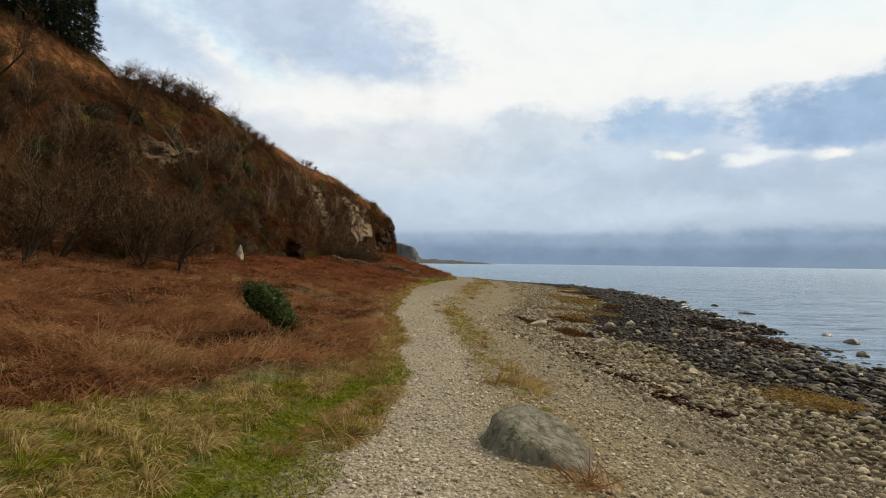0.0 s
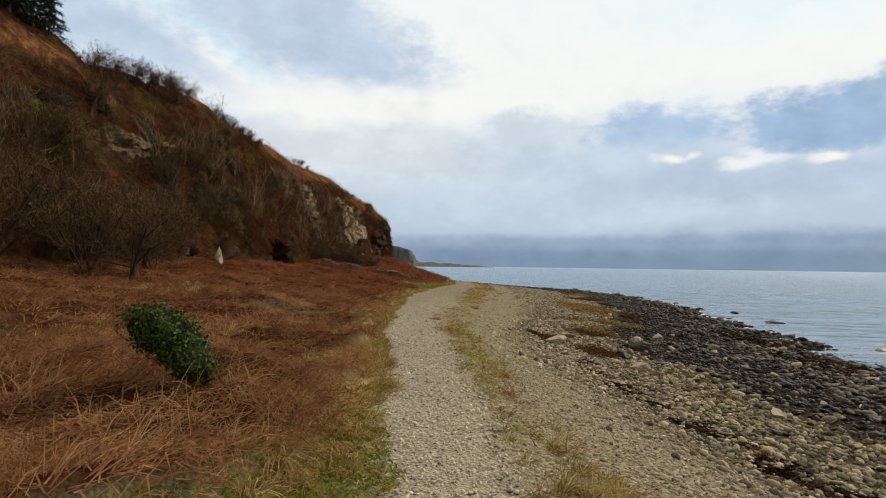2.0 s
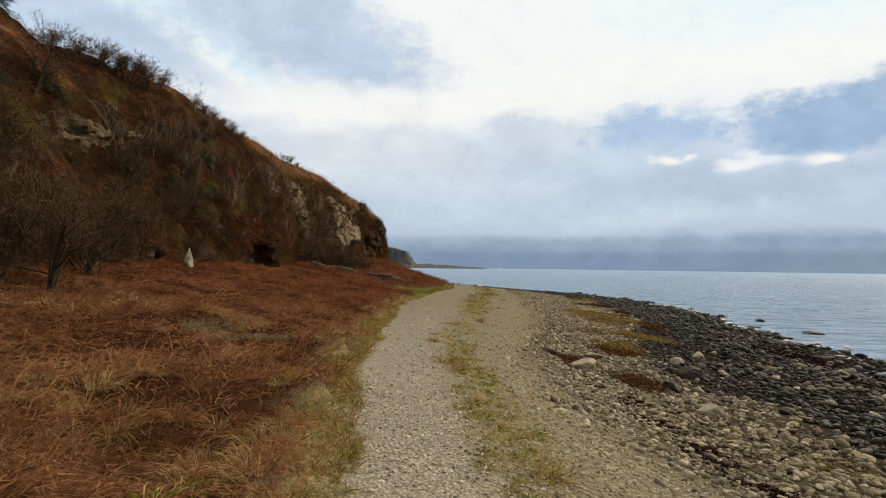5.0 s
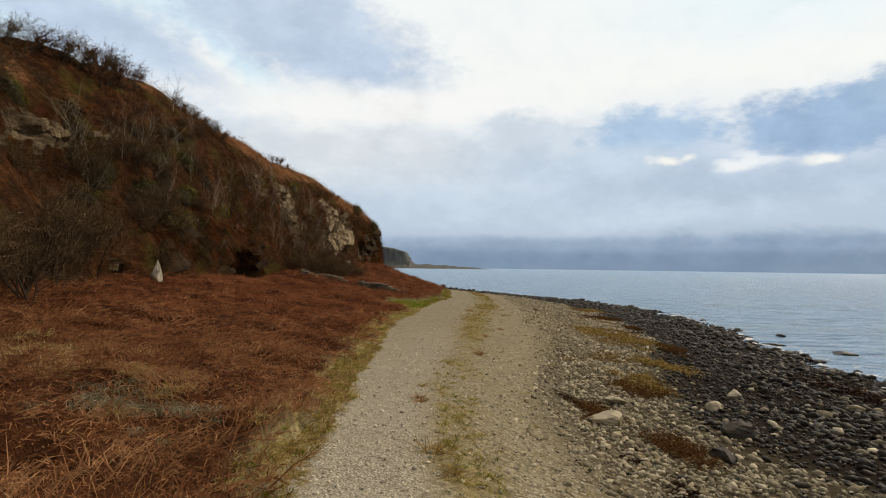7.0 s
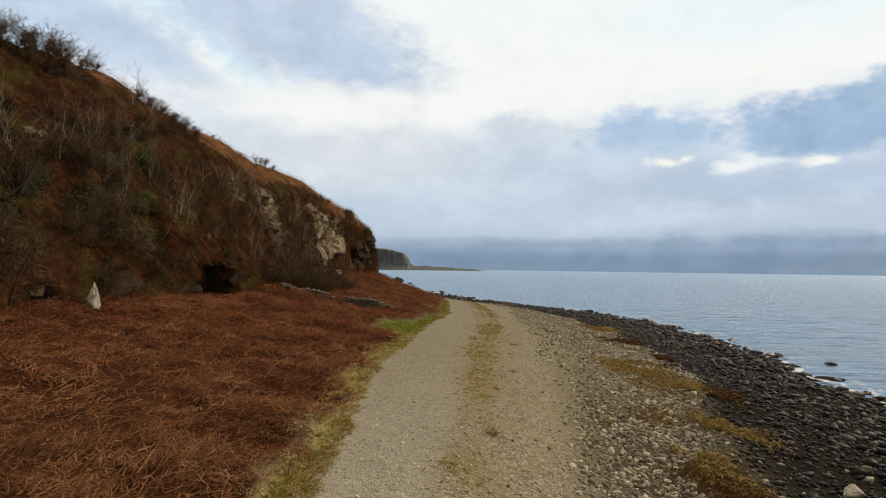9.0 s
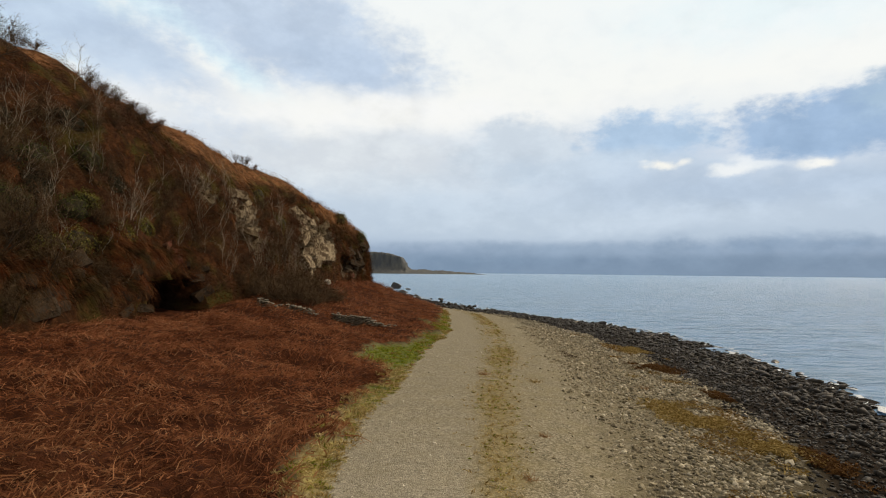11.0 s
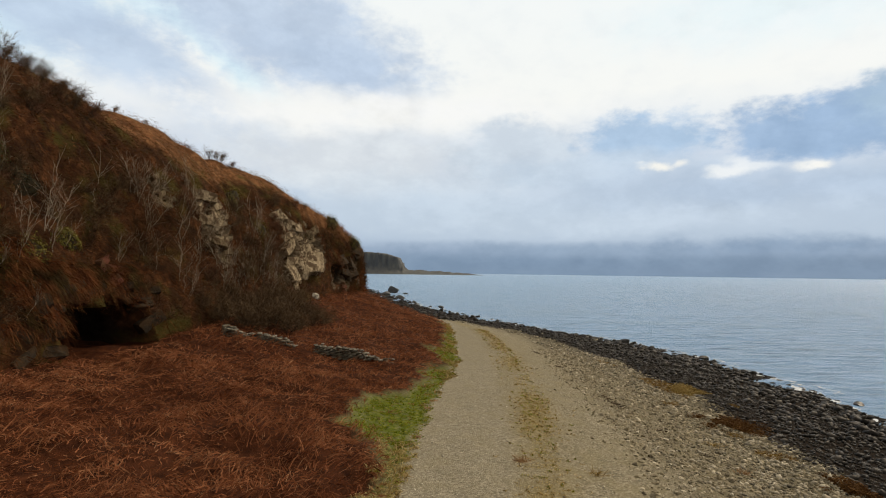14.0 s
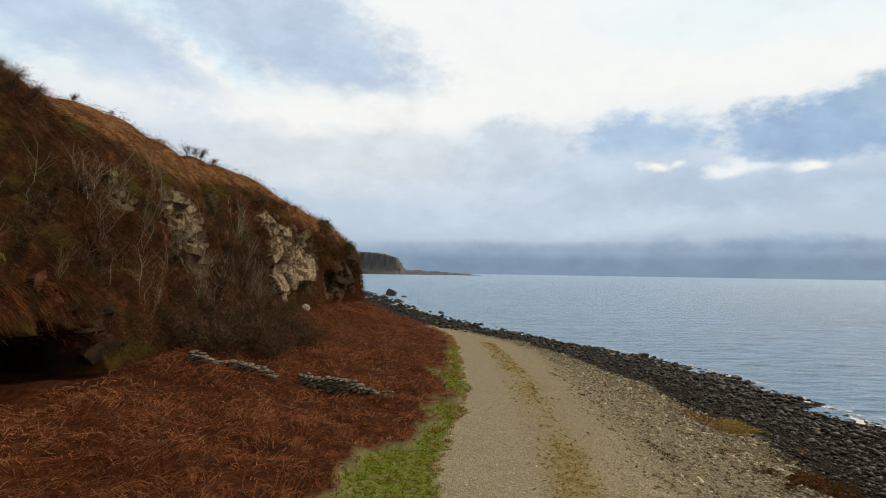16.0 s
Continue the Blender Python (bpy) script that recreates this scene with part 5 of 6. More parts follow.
# the ivy-grown stump in the bracken
ivy = leaf_clump("ivy_stump", (-3.62, 9.46, 2.78), (0.47, 0.33, 0.27), 3600, 0.021, IVY, "dark green ivy smothering a stump among bracken", "ivy", 401, 0.3)
ivy.rotation_euler = (0.0, radians(36), 0.3)
skirt = leaf_clump("ivy_skirt", (-3.34, 9.40, 2.54), (0.32, 0.28, 0.20), 1700, 0.021, IVY, "dark green ivy trailing into the bracken", "ivy", 402, 0.3)
skirt.rotation_euler = (0.0, radians(36), 0.0)
# the near-black clumps at ledges are added for the shade of overhangs
for y, v, rad, mat, label in ((38.4, 0.57, (1.1, 1.5, 1.2), GREENBUSH, "fresh green gorse bush on the slope"), (31.0, 0.42, (0.6, 0.7, 0.9), CREEPER, "yellow-green creeper hanging from the slope"), (31.4, 0.35, (0.6, 0.65, 1.1), CREEPER, "yellow-green creeper hanging from the slope"), (31.2, 0.28, (0.5, 0.6, 0.9), CREEPER, "yellow-green creeper hanging from the slope"), (33.4, 0.49, (1.0, 1.7, 0.8), DARKBUSH, "dark evergreen scrub over a shaded ledge"), (36.0, 0.53, (1.0, 1.5, 0.7), DARKBUSH, "dark evergreen scrub over a shaded ledge"), (41.0, 0.42, (0.9, 1.4, 1.0), DARKBUSH, "dark evergreen scrub over a shaded ledge"), (46.8, 0.42, (0.8, 1.3, 0.9), DARKBUSH, "dark evergreen scrub over a shaded ledge"),
                              (50.8, 0.32, (0.7, 1.0, 0.7), MOSS, "yellow-green leafy bush on the slope"), (73.2, 0.50, (0.9, 1.4, 1.5), MOSS, "green ivy climbing the crag"), (75.2, 0.36, (0.8, 1.2, 1.6), MOSS, "green ivy climbing the crag"), (26.5, 0.30, (1.0, 1.3, 1.0), GORSE, "dull green evergreen bush on the slope"), (28.5, 0.16, (0.9, 1.0, 0.9), GORSE, "dull green evergreen bush on the slope"),
                              (49.5, 0.20, (0.7, 1.6, 0.9), MOSS, "olive moss and ferns hanging over dark rock"), (47.0, 0.19, (0.7, 1.4, 0.8), MOSS, "olive moss and ferns hanging over dark rock"), (52.0, 0.22, (0.7, 1.3, 0.9), MOSS, "olive moss and ferns hanging over dark rock"), (50.0, 0.30, (0.8, 1.5, 0.9), GORSE, "dull green evergreen bush on the slope"), (54.5, 0.26, (0.5, 0.9, 0.6), MOSS, "yellow-green leafy bush on the slope"), (53.5, 0.4, (0.8, 1.6, 0.9), DARKBUSH, "dark tangled scrub on the slope"), (48.0, 0.36, (0.9, 1.3, 0.9), DARKBUSH, "dark tangled scrub on the slope"), (46.0, 0.46, (1.0, 1.3, 0.9), DARKBUSH, "dark tangled scrub on the slope"), (44.2, 0.24, (0.9, 1.3, 1.0), DARKBUSH, "dark tangled scrub on the slope"), (41.8, 0.5, (0.9, 1.4, 0.9), DARKBUSH, "dark tangled scrub on the slope"), (43.6, 0.6, (0.8, 1.5, 0.7), DARKBUSH, "dark tangled scrub on the slope"), (47.6, 0.56, (0.8, 1.5, 0.8), DARKBUSH, "dark tangled scrub on the slope"), (51.5, 0.58, (0.8, 1.6, 0.8), DARKBUSH, "dark tangled scrub on the slope"), (42.0, 0.3, (0.9, 1.3, 1.1), DARKBUSH, "dark tangled scrub on the slope"), (39.6, 0.22, (0.9, 1.2, 1.1), DARKBUSH, "dark tangled scrub on the slope"), (46.4, 0.22, (0.8, 1.2, 0.8), DARKBUSH, "dark tangled scrub on the slope"), (46.0, 0.30, (0.9, 1.4, 1.1), GORSE, "dull green evergreen bush on the slope"), (49.0, 0.44, (0.9, 1.6, 1.0), GORSE, "dull green evergreen bush on the slope"), (43.0, 0.36, (1.0, 1.4, 1.2), GORSE, "dull green evergreen bush on the slope"), (51.6, 0.46, (0.9, 1.4, 1.0), GORSE, "dull green evergreen bush on the slope"), (96.0, 0.55, (0.8, 1.6, 1.6), MOSS, "ochre-green growth over the bluff's nose"), (93.0, 0.75, (0.9, 1.8, 1.2), MOSS, "ochre-green growth over the bluff's nose")):
    p, n = hill_at(y, v)
    leaf_clump("bush", p - n * rad[0] * 0.5, rad, 2600, 0.045, mat, label, "bush", 410 + int(y * 3), 0.35)


def conifer(seed, height, label):
    global rng
    rng = np.random.RandomState(seed)
    tree = tagged(new("conifer"), label, "tree")
    up = np.array([[0, 0, 1.0]])
    part("trunk", mesh_from("trunk", *tubes(np.array([[0, 0, -0.3]]), up, np.array([height]), np.array([0.13]), np.array([0.02]), np.zeros((1, 3)), 7, 8)), BARK, tree)
    n = int(height * 28)
    t = rng.uniform(0.06, 0.99, n)
    a = rng.uniform(0, 6.283, n)
    way = unit(np.c_[np.cos(a), np.sin(a), rng.uniform(-0.35, 0.15, n)])
    root = np.c_[np.zeros((n, 2)), t * height]
    length = (0.24 * height * (1.03 - t) ** 0.8) * rng.uniform(0.6, 1.1, n)
    kink = np.c_[np.zeros((n, 2)), -0.15 * length]
    part("branchwork", mesh_from("branchwork", *tubes(root, way, length, np.full(n, 0.018), np.full(n, 0.004), kink, 3, 3)), BARK, tree, kind="stuff")
    k = 22
    idx, s = np.repeat(np.arange(n), k), rng.uniform(0.15, 1.0, n * k)
    at = root[idx] + way[idx] * (length[idx] * s)[:, None] + kink[idx] * (s * s)[:, None]
    w = unit(way[idx] * 0.6 + rng.normal(0, 0.55, (n * k, 3)) + (0, 0, -0.25))
    part("foliage", mesh_from("foliage", *strips(at, w, rng.uniform(0.18, 0.42, n * k), rng.uniform(0.02, 0.045, n * k), rng.normal(0, 0.03, (n * k, 3)))), NEEDLE, tree, kind="stuff")
    return tree


NEEDLE = plain_material("conifer_needles", [(0.0, (0.008, 0.014, 0.009)), (0.6, (0.020, 0.032, 0.018)), (1.0, (0.05, 0.065, 0.032))]).mat
FIR = [conifer(500 + k, 7.5, "tall dark conifer on the hill's crest") for k in range(2)]
for i, (y, v, k) in enumerate(((36.0, 0.89, 1.0), (37.6, 0.91, 0.68), (33.8, 0.87, 1.2), (32.6, 0.86, 1.2), (31.2, 0.86, 1.25), (34.9, 0.885, 0.9), (34.2, 1.03, 1.3), (32.4, 1.04, 1.5), (31.0, 1.02, 1.4), (29.2, 0.96, 1.3), (28.0, 0.98, 1.3), (33.0, 1.08, 1.5))):
    p, n = hill_at(y, v)
    (stand if i < 2 else again)(FIR[i % 2], p - n * 0.1, r2.uniform(0, 360), k)


# ---------------------------------------------------------------- stones
def boulder(name, seed, place, size, yaw, mat, label, category="boulder", sub=4, facets=9, tilt=(0, 0), point=0.0, cut=(0.30, 0.46), smooth=True):
    r = np.random.RandomState(seed)
    v, f = ico(sub)
    for n in unit(r.normal(size=(facets, 3))):
        over = np.maximum(v @ n - r.uniform(*cut), 0)
        v -= over[:, None] * n * 0.9
    if point:
        k = 1 - point * np.clip(v[:, 2:3] + 0.5, 0, 1)
        v[:, :2] *= k
    w = unit(v)
    v += w * (0.035 * fbm(w[:, 0] * 2 + w[:, 2], w[:, 1] * 2 - w[:, 2], 0.8, seed % 40) + 0.012 * fbm(w[:, 0] * 9 + w[:, 2] * 3, w[:, 1] * 9, 0.8, 7))[:, None]
    v = v * np.array(size)
    ob = new(name, mesh_from(name, v, f, smooth=smooth))
    ob.data.materials.append(mat)
    ob.matrix_basis = pose(*place, tilt[0], tilt[1], yaw)
    return tagged(ob, label, category)


def boulder_material():
    m = Mat("lichened_boulder", 0.85, 0.25)
    g = m.noise(7.0, 8, 0.7)
    col = m.ramp(g, [(0.3, (0.085, 0.088, 0.072)), (0.5, (0.18, 0.178, 0.145)), (0.7, (0.33, 0.32, 0.265))])
    col = m.mix(m.span(m.noise(4.0, 6, 0.7, (3.0, 3.0, 0.5)), 0.48, 0.60, 0, 0.85), col, (0.06, 0.072, 0.028))
    col = m.mix(m.span(m.noise(26.0, 4), 0.62, 0.72, 0, 0.7), col, (0.40, 0.39, 0.34))
    col = m.mix(m.span(m.noise(2.2, 5), 0.55, 0.7, 0, 0.55), col, (0.11, 0.075, 0.05))
    m.colour(col)
    m.bump(m.math("ADD", g, m.math("MULTIPLY", m.noise(45.0, 4), 0.35)), 0.7, 0.05)
    return m.mat


GREYSTONE = boulder_material()
PALESTONE = stone_material("pale_stone", [(0.0, (0.24, 0.22, 0.165)), (1.0, (0.34, 0.315, 0.24))], by="each", scale=9.0)
BLACKROCK = stone_material("black_shore_rock", [(0.0, (0.014, 0.013, 0.012)), (1.0, (0.04, 0.036, 0.03))], by="each", rough=0.45, spec=0.45, scale=6.0)
WHITESTONE = stone_material("white_stone", [(0.0, (0.36, 0.33, 0.25)), (1.0, (0.50, 0.465, 0.37))], by="each", scale=9.0, lichen=(0.10, 0.08, 0.04), fleck=1.05)

boulder("boulder", 602, (0.20, 5.12, 1.55), (1.36, 1.60, 1.16), 20, GREYSTONE, "large rounded grey boulder streaked with lichen, sunk in gravel", facets=8, cut=(0.34, 0.48))
for seed, x, y, w, h, yaw, mat, label in ((610, 4.86, 19.4, 0.75, 0.42, 30, PALESTONE, "pale flat-topped stone among cobbles"), (611, 3.5, 24.4, 1.15, 0.5, -20, DRY, "long grey-brown slab among cobbles"), (612, 9.0, 29.1, 0.75, 0.4, 10, PALESTONE, "pale flat stone among cobbles"), (613, 5.4, 22.6, 0.9, 0.5, 80, WET, "dark rounded stone among cobbles"),
                                          (614, 6.6, 24.2, 0.95, 0.55, 10, WET, "dark rounded stone among cobbles"), (615, 7.4, 27.0, 0.8, 0.45, 50, DRY, "brown rounded stone among cobbles"), (616, 6.2, 15.2, 0.6, 0.35, 50, DRY, "brown rounded stone among cobbles"), (617, 4.4, 26.8, 0.9, 0.4, -35, DRY, "long brown stone among cobbles")):
    boulder("beach_stone", seed, (x, y, float(ground_z(x, y)) + h * 0.22), (w, w * 0.72, h), yaw, mat, label, "stone", 3, 14, cut=(0.2, 0.36), smooth=False)
for seed, x, y, w, h in ((630, 18.0, 25.7, 1.0, 0.55), (631, 21.6, 41.5, 1.8, 0.45), (632, 16.8, 32.7, 1.3, 0.5), (633, 19.5, 90.3, 1.5, 1.0), (634, 15.8, 22.0, 1.0, 0.5), (635, 17.2, 36.4, 1.0, 0.4), (636, 23.4, 50.5, 1.2, 0.3), (637, 22.6, 79.0, 1.0, 0.5), (638, 19.0, 29.0, 0.8, 0.35), (639, 23.3, 62.0, 0.9, 0.4), (640, -15.6, 205, 4.4, 3.0), (641, -14.6, 226, 5.0, 4.2), (642, -10.2, 185, 3.4, 2.2), (647, -12.0, 172, 3.6, 1.6), (648, -4.4, 150, 2.2, 1.2), (649, 0.6, 146, 2.0, 0.9), (643, -5.5, 163, 2.0, 1.3), (644, 2.0, 133, 1.4, 0.9), (645, -11, 196, 2.0, 1.2), (646, -10, 216, 2.6, 1.0)):
    boulder("shore_rock", seed, (x, y, h * 0.12), (w, w * 0.7, h), seed * 37 % 180, BLACKROCK, "black wet rock standing out of the shallows", "rock", 3, 14, cut=(0.2, 0.36), smooth=False)
p = np.c_[rng.uniform(0, 1, 1700), rng.uniform(108, 260, 1700)]
p[:, 0] = DARK(p[:, 1]) + (WATER(p[:, 1]) + 1.5 - DARK(p[:, 1])) * p[:, 0]
strewn("wet_cobbles", small_shapes, small_faces, on_ground(p), sizes(len(p), 0.35, 1.2), WET, ground)

boulder("standing_stone", 651, (-15.7, 41.3, float(ground_z(-15.7, 41.3)) + 0.52), (0.98, 0.75, 1.4), 25, WHITESTONE, "pale pointed stone standing at the hill's foot", "stone", 3, 9, point=0.84, smooth=False)
boulder("white_stone", 652, (-12.1, 82.1, 4.85), (0.85, 0.75, 0.7), 10, WHITESTONE, "white boulder lying in the bracken", "stone", 3)


def crag_material(name, dark, mid, pale, growth=0.8):
    m = Mat(name, 0.9, 0.12)
    g = m.noise(2.6, 8, 0.68)
    col = m.ramp(g, [(0.30, dark), (0.42, mid), (0.60, pale)])
    col = m.mix(m.each(), col, m.mix(0.5, col, mid))
    col = m.mix(m.span(m.noise(1.7, 7, 0.7), 0.47, 0.55, 0, growth), col, (0.055, 0.032, 0.015))
    col = m.mix(m.span(m.noise(3.5, 6, 0.7, (2.5, 2.5, 0.5)), 0.58, 0.66, 0, 0.5), col, dark)
    m.colour(col)
    m.bump(m.math("ADD", g, m.math("MULTIPLY", m.noise(12.0, 6, 0.7), 0.4)), 0.8, 0.12)
    return m.mat


CRAG = crag_material("pale_crag", (0.06, 0.044, 0.026), (0.20, 0.155, 0.095), (0.43, 0.35, 0.23), 0.9)
LEDGE = crag_material("ochre_ledge", (0.036, 0.027, 0.015), (0.105, 0.080, 0.045), (0.25, 0.20, 0.12), 0.9)
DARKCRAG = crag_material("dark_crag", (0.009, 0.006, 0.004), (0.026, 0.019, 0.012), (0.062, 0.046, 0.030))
REDCRAG = crag_material("red_crag", (0.030, 0.011, 0.007), (0.10, 0.036, 0.021), (0.20, 0.080, 0.048), 0.8)


def split_block(r, d, w, h):
    """A sharp-edged block as rock breaks: a skewed box with knocked-off corners and chipped faces."""
    bm = bmesh.new()
    for c in np.array([(i, j, k) for i in (-1, 1) for j in (-1, 1) for k in (-1, 1)], float):
        for axis in range(3):
            q = c * (0.46 + 0.04 * r.rand(3))
            q[axis] *= r.uniform(0.55, 0.95)
            bm.verts.new(q * (d, w, h) * r.uniform(0.88, 1.06))
    hull = bmesh.ops.convex_hull(bm, input=bm.verts)
    bmesh.ops.delete(bm, geom=[g for g in hull["geom_interior"] if isinstance(g, bmesh.types.BMVert)], context="VERTS")
    bmesh.ops.triangulate(bm, faces=bm.faces)
    bmesh.ops.subdivide_edges(bm, edges=bm.edges, cuts=2, use_grid_fill=True)
    at, big = Vector(r.uniform(0, 50, 3)), min(w, h)
    for v in bm.verts:
        q = v.co + at
        v.co += Vector((noise.noise(q * 1.6 / big), noise.noise(q * 1.6 / big + at), noise.noise(q * 1.6 / big - at))) * 0.10 * big + noise.noise_vector(q * 5 / big) * 0.045 * big
    bmesh.ops.triangulate(bm, faces=bm.faces)
    me = bpy.data.meshes.new("block")
    bm.to_mesh(me)
    bm.free()
    return me


def crag(y, v, wide, high, count, seed, mat, label, deep=0.9):
    """A broken outcrop: sharp-edged tilted slabs let into the slope, course upon course, with open joints."""
    r = np.random.RandomState(seed)
    thing = tagged(new("crag"), label, "rock outcrop")
    cols = max(1, int(round(math.sqrt(count * wide * 0.42 / high))))
    rows = max(1, int(math.ceil(count / cols)))
    dip = r.uniform(4, 16)
    for k in range(count):
        i, j = k % cols, k // cols
        yy = y + ((i + 0.5 * (j % 2) + 0.25 + r.uniform(-0.2, 0.2)) / cols - 0.5) * wide
        vv = v + ((j + 0.5 + r.uniform(-0.3, 0.3)) / rows - 0.5) * high / 15.0
        p, n = hill_at(yy, max(vv, 0.01))
        w, h = wide / cols * r.uniform(0.9, 1.6), high / rows * r.uniform(0.9, 1.8)
        d = max(1.0 * min(w, h), 0.6) * r.uniform(0.9, 1.4)
        w = min(w, 2.4 * h)
        ob = part("block", split_block(r, d, w, h), mat, thing)
        ob.matrix_basis = pose(*(p + n * (d * (deep + r.uniform(-0.25, 0.1)) - 1.12 * d)), dip + r.uniform(-24, 24), r.uniform(-30, 4), r.uniform(-58, 6))
    return thing


PALE_LABEL, DARK_LABEL = "pale weathered crag breaking out of the slope", "dark broken rock at the foot of the slope"
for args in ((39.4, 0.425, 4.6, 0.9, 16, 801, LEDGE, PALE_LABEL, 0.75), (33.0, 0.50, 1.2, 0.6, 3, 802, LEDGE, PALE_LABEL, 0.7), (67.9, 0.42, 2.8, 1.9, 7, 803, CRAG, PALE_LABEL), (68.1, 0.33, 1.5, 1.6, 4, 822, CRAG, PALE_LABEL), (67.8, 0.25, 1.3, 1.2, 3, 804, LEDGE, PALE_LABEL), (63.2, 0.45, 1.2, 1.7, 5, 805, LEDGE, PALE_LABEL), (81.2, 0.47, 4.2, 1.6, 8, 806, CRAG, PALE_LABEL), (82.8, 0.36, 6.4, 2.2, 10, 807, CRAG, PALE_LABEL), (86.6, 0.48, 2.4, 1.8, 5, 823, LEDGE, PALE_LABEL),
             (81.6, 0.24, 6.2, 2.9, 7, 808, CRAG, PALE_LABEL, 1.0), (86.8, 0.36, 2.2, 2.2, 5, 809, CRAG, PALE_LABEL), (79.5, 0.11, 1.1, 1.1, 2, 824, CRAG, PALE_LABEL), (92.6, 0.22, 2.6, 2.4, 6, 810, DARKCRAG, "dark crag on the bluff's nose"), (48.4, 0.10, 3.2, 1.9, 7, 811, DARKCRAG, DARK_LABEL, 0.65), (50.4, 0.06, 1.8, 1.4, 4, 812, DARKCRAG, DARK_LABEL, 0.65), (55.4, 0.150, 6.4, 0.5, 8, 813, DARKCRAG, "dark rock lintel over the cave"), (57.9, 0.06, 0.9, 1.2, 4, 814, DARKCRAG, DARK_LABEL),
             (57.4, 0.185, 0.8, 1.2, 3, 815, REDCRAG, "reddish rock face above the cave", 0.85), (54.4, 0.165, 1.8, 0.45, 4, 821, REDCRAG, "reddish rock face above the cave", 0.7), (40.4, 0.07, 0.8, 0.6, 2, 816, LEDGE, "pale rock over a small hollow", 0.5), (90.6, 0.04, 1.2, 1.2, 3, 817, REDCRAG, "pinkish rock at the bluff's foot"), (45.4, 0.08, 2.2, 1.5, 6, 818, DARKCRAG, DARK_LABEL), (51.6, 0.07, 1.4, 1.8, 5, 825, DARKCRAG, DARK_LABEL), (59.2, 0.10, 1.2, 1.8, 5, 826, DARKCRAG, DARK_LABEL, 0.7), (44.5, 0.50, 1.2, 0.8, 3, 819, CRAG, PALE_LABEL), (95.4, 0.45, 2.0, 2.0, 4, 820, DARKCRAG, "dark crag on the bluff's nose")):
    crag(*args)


def stone_wall(ends, height, seed):
    """A ruined dry-stone wall, stone on stone."""
    r = np.random.RandomState(seed)
    (x0, y0), (x1, y1) = ends
    length = math.hypot(x1 - x0, y1 - y0)
    wall = tagged(new("stone_wall"), "low ruined dry-stone wall with pale lichened top stones", "wall")
    yaw = math.degrees(math.atan2(y1 - y0, x1 - x0))
    course = 0.115
    for row in range(int(height / course)):
        for deep in (-0.14, 0.14):
            s = r.uniform(0, 0.2)
            while s < length:
                w = r.uniform(0.12, 0.42)
                top = height * (0.8 + 0.25 * math.sin(s * 1.7 + seed) * math.sin(s * 0.6) + r.uniform(-0.16, 0.12)) - 0.25 * max(0.0, s / length - 0.8) * 4 * height
                if row * course < top:
                    k = (s + w / 2) / length
                    x, y = x0 + (x1 - x0) * k, y0 + (y1 - y0) * k
                    ob = new("stone", WALL_STONE[r.randint(len(WALL_STONE))])
                    ob.parent = wall
                    nx, ny = -math.sin(math.radians(yaw)), math.cos(math.radians(yaw))
                    ob.matrix_basis = pose(x + nx * deep, y + ny * deep, float(ground_z(x, y, False)) + 0.04 + (row + 0.5) * course, r.uniform(-8, 8), r.uniform(-8, 8), yaw + r.uniform(-10, 10) + 180 * r.randint(2)) @ Matrix.Diagonal((w * 1.12, 0.34, course * r.uniform(1.05, 1.45), 1))
                s += w
    return wall


WALL_MAT = stone_material("wall_stone", [(0.0, (0.025, 0.021, 0.015)), (0.5, (0.075, 0.066, 0.047)), (1.0, (0.20, 0.18, 0.135))], by="each", scale=9.0, lichen=(0.36, 0.305, 0.20), fleck=1.1)
WALL_STONE = []
for k, v in enumerate(worn_stones(2, 6, 66, 0.08, 0.2)[0]):
    me = mesh_from("stone", v, big_faces, smooth=False)
    me.materials.append(WALL_MAT)
    WALL_STONE.append(me)
stone_wall(((-13.1, 61.7), (-8.8, 60.9)), 0.80, 3)
stone_wall(((-7.9, 61.4), (-3.7, 61.3)), 0.70, 5)

# ---------------------------------------------------------------- strand line, weed and surf
WEED = plain_material("golden_weed", [(0.0, (0.08, 0.038, 0.010)), (0.5, (0.20, 0.115, 0.028)), (1.0, (0.38, 0.27, 0.085))], 0.8, 0.1, translucent=0.3).mat
WRACK = plain_material("dark_wrack", [(0.0, (0.012, 0.006, 0.004)), (0.6, (0.04, 0.018, 0.010)), (1.0, (0.09, 0.042, 0.02))], 0.8, 0.08).mat
GOLDMAT = plain_material("dried_gold_weed", [(0.0, (0.16, 0.10, 0.028)), (0.5, (0.31, 0.22, 0.07)), (1.0, (0.46, 0.36, 0.145))], 0.9, 0.05, translucent=0.2).mat
BROWNMAT = plain_material("dried_brown_weed", [(0.0, (0.05, 0.022, 0.008)), (0.5, (0.105, 0.052, 0.018)), (1.0, (0.19, 0.105, 0.036))], 0.9, 0.05, translucent=0.2).mat


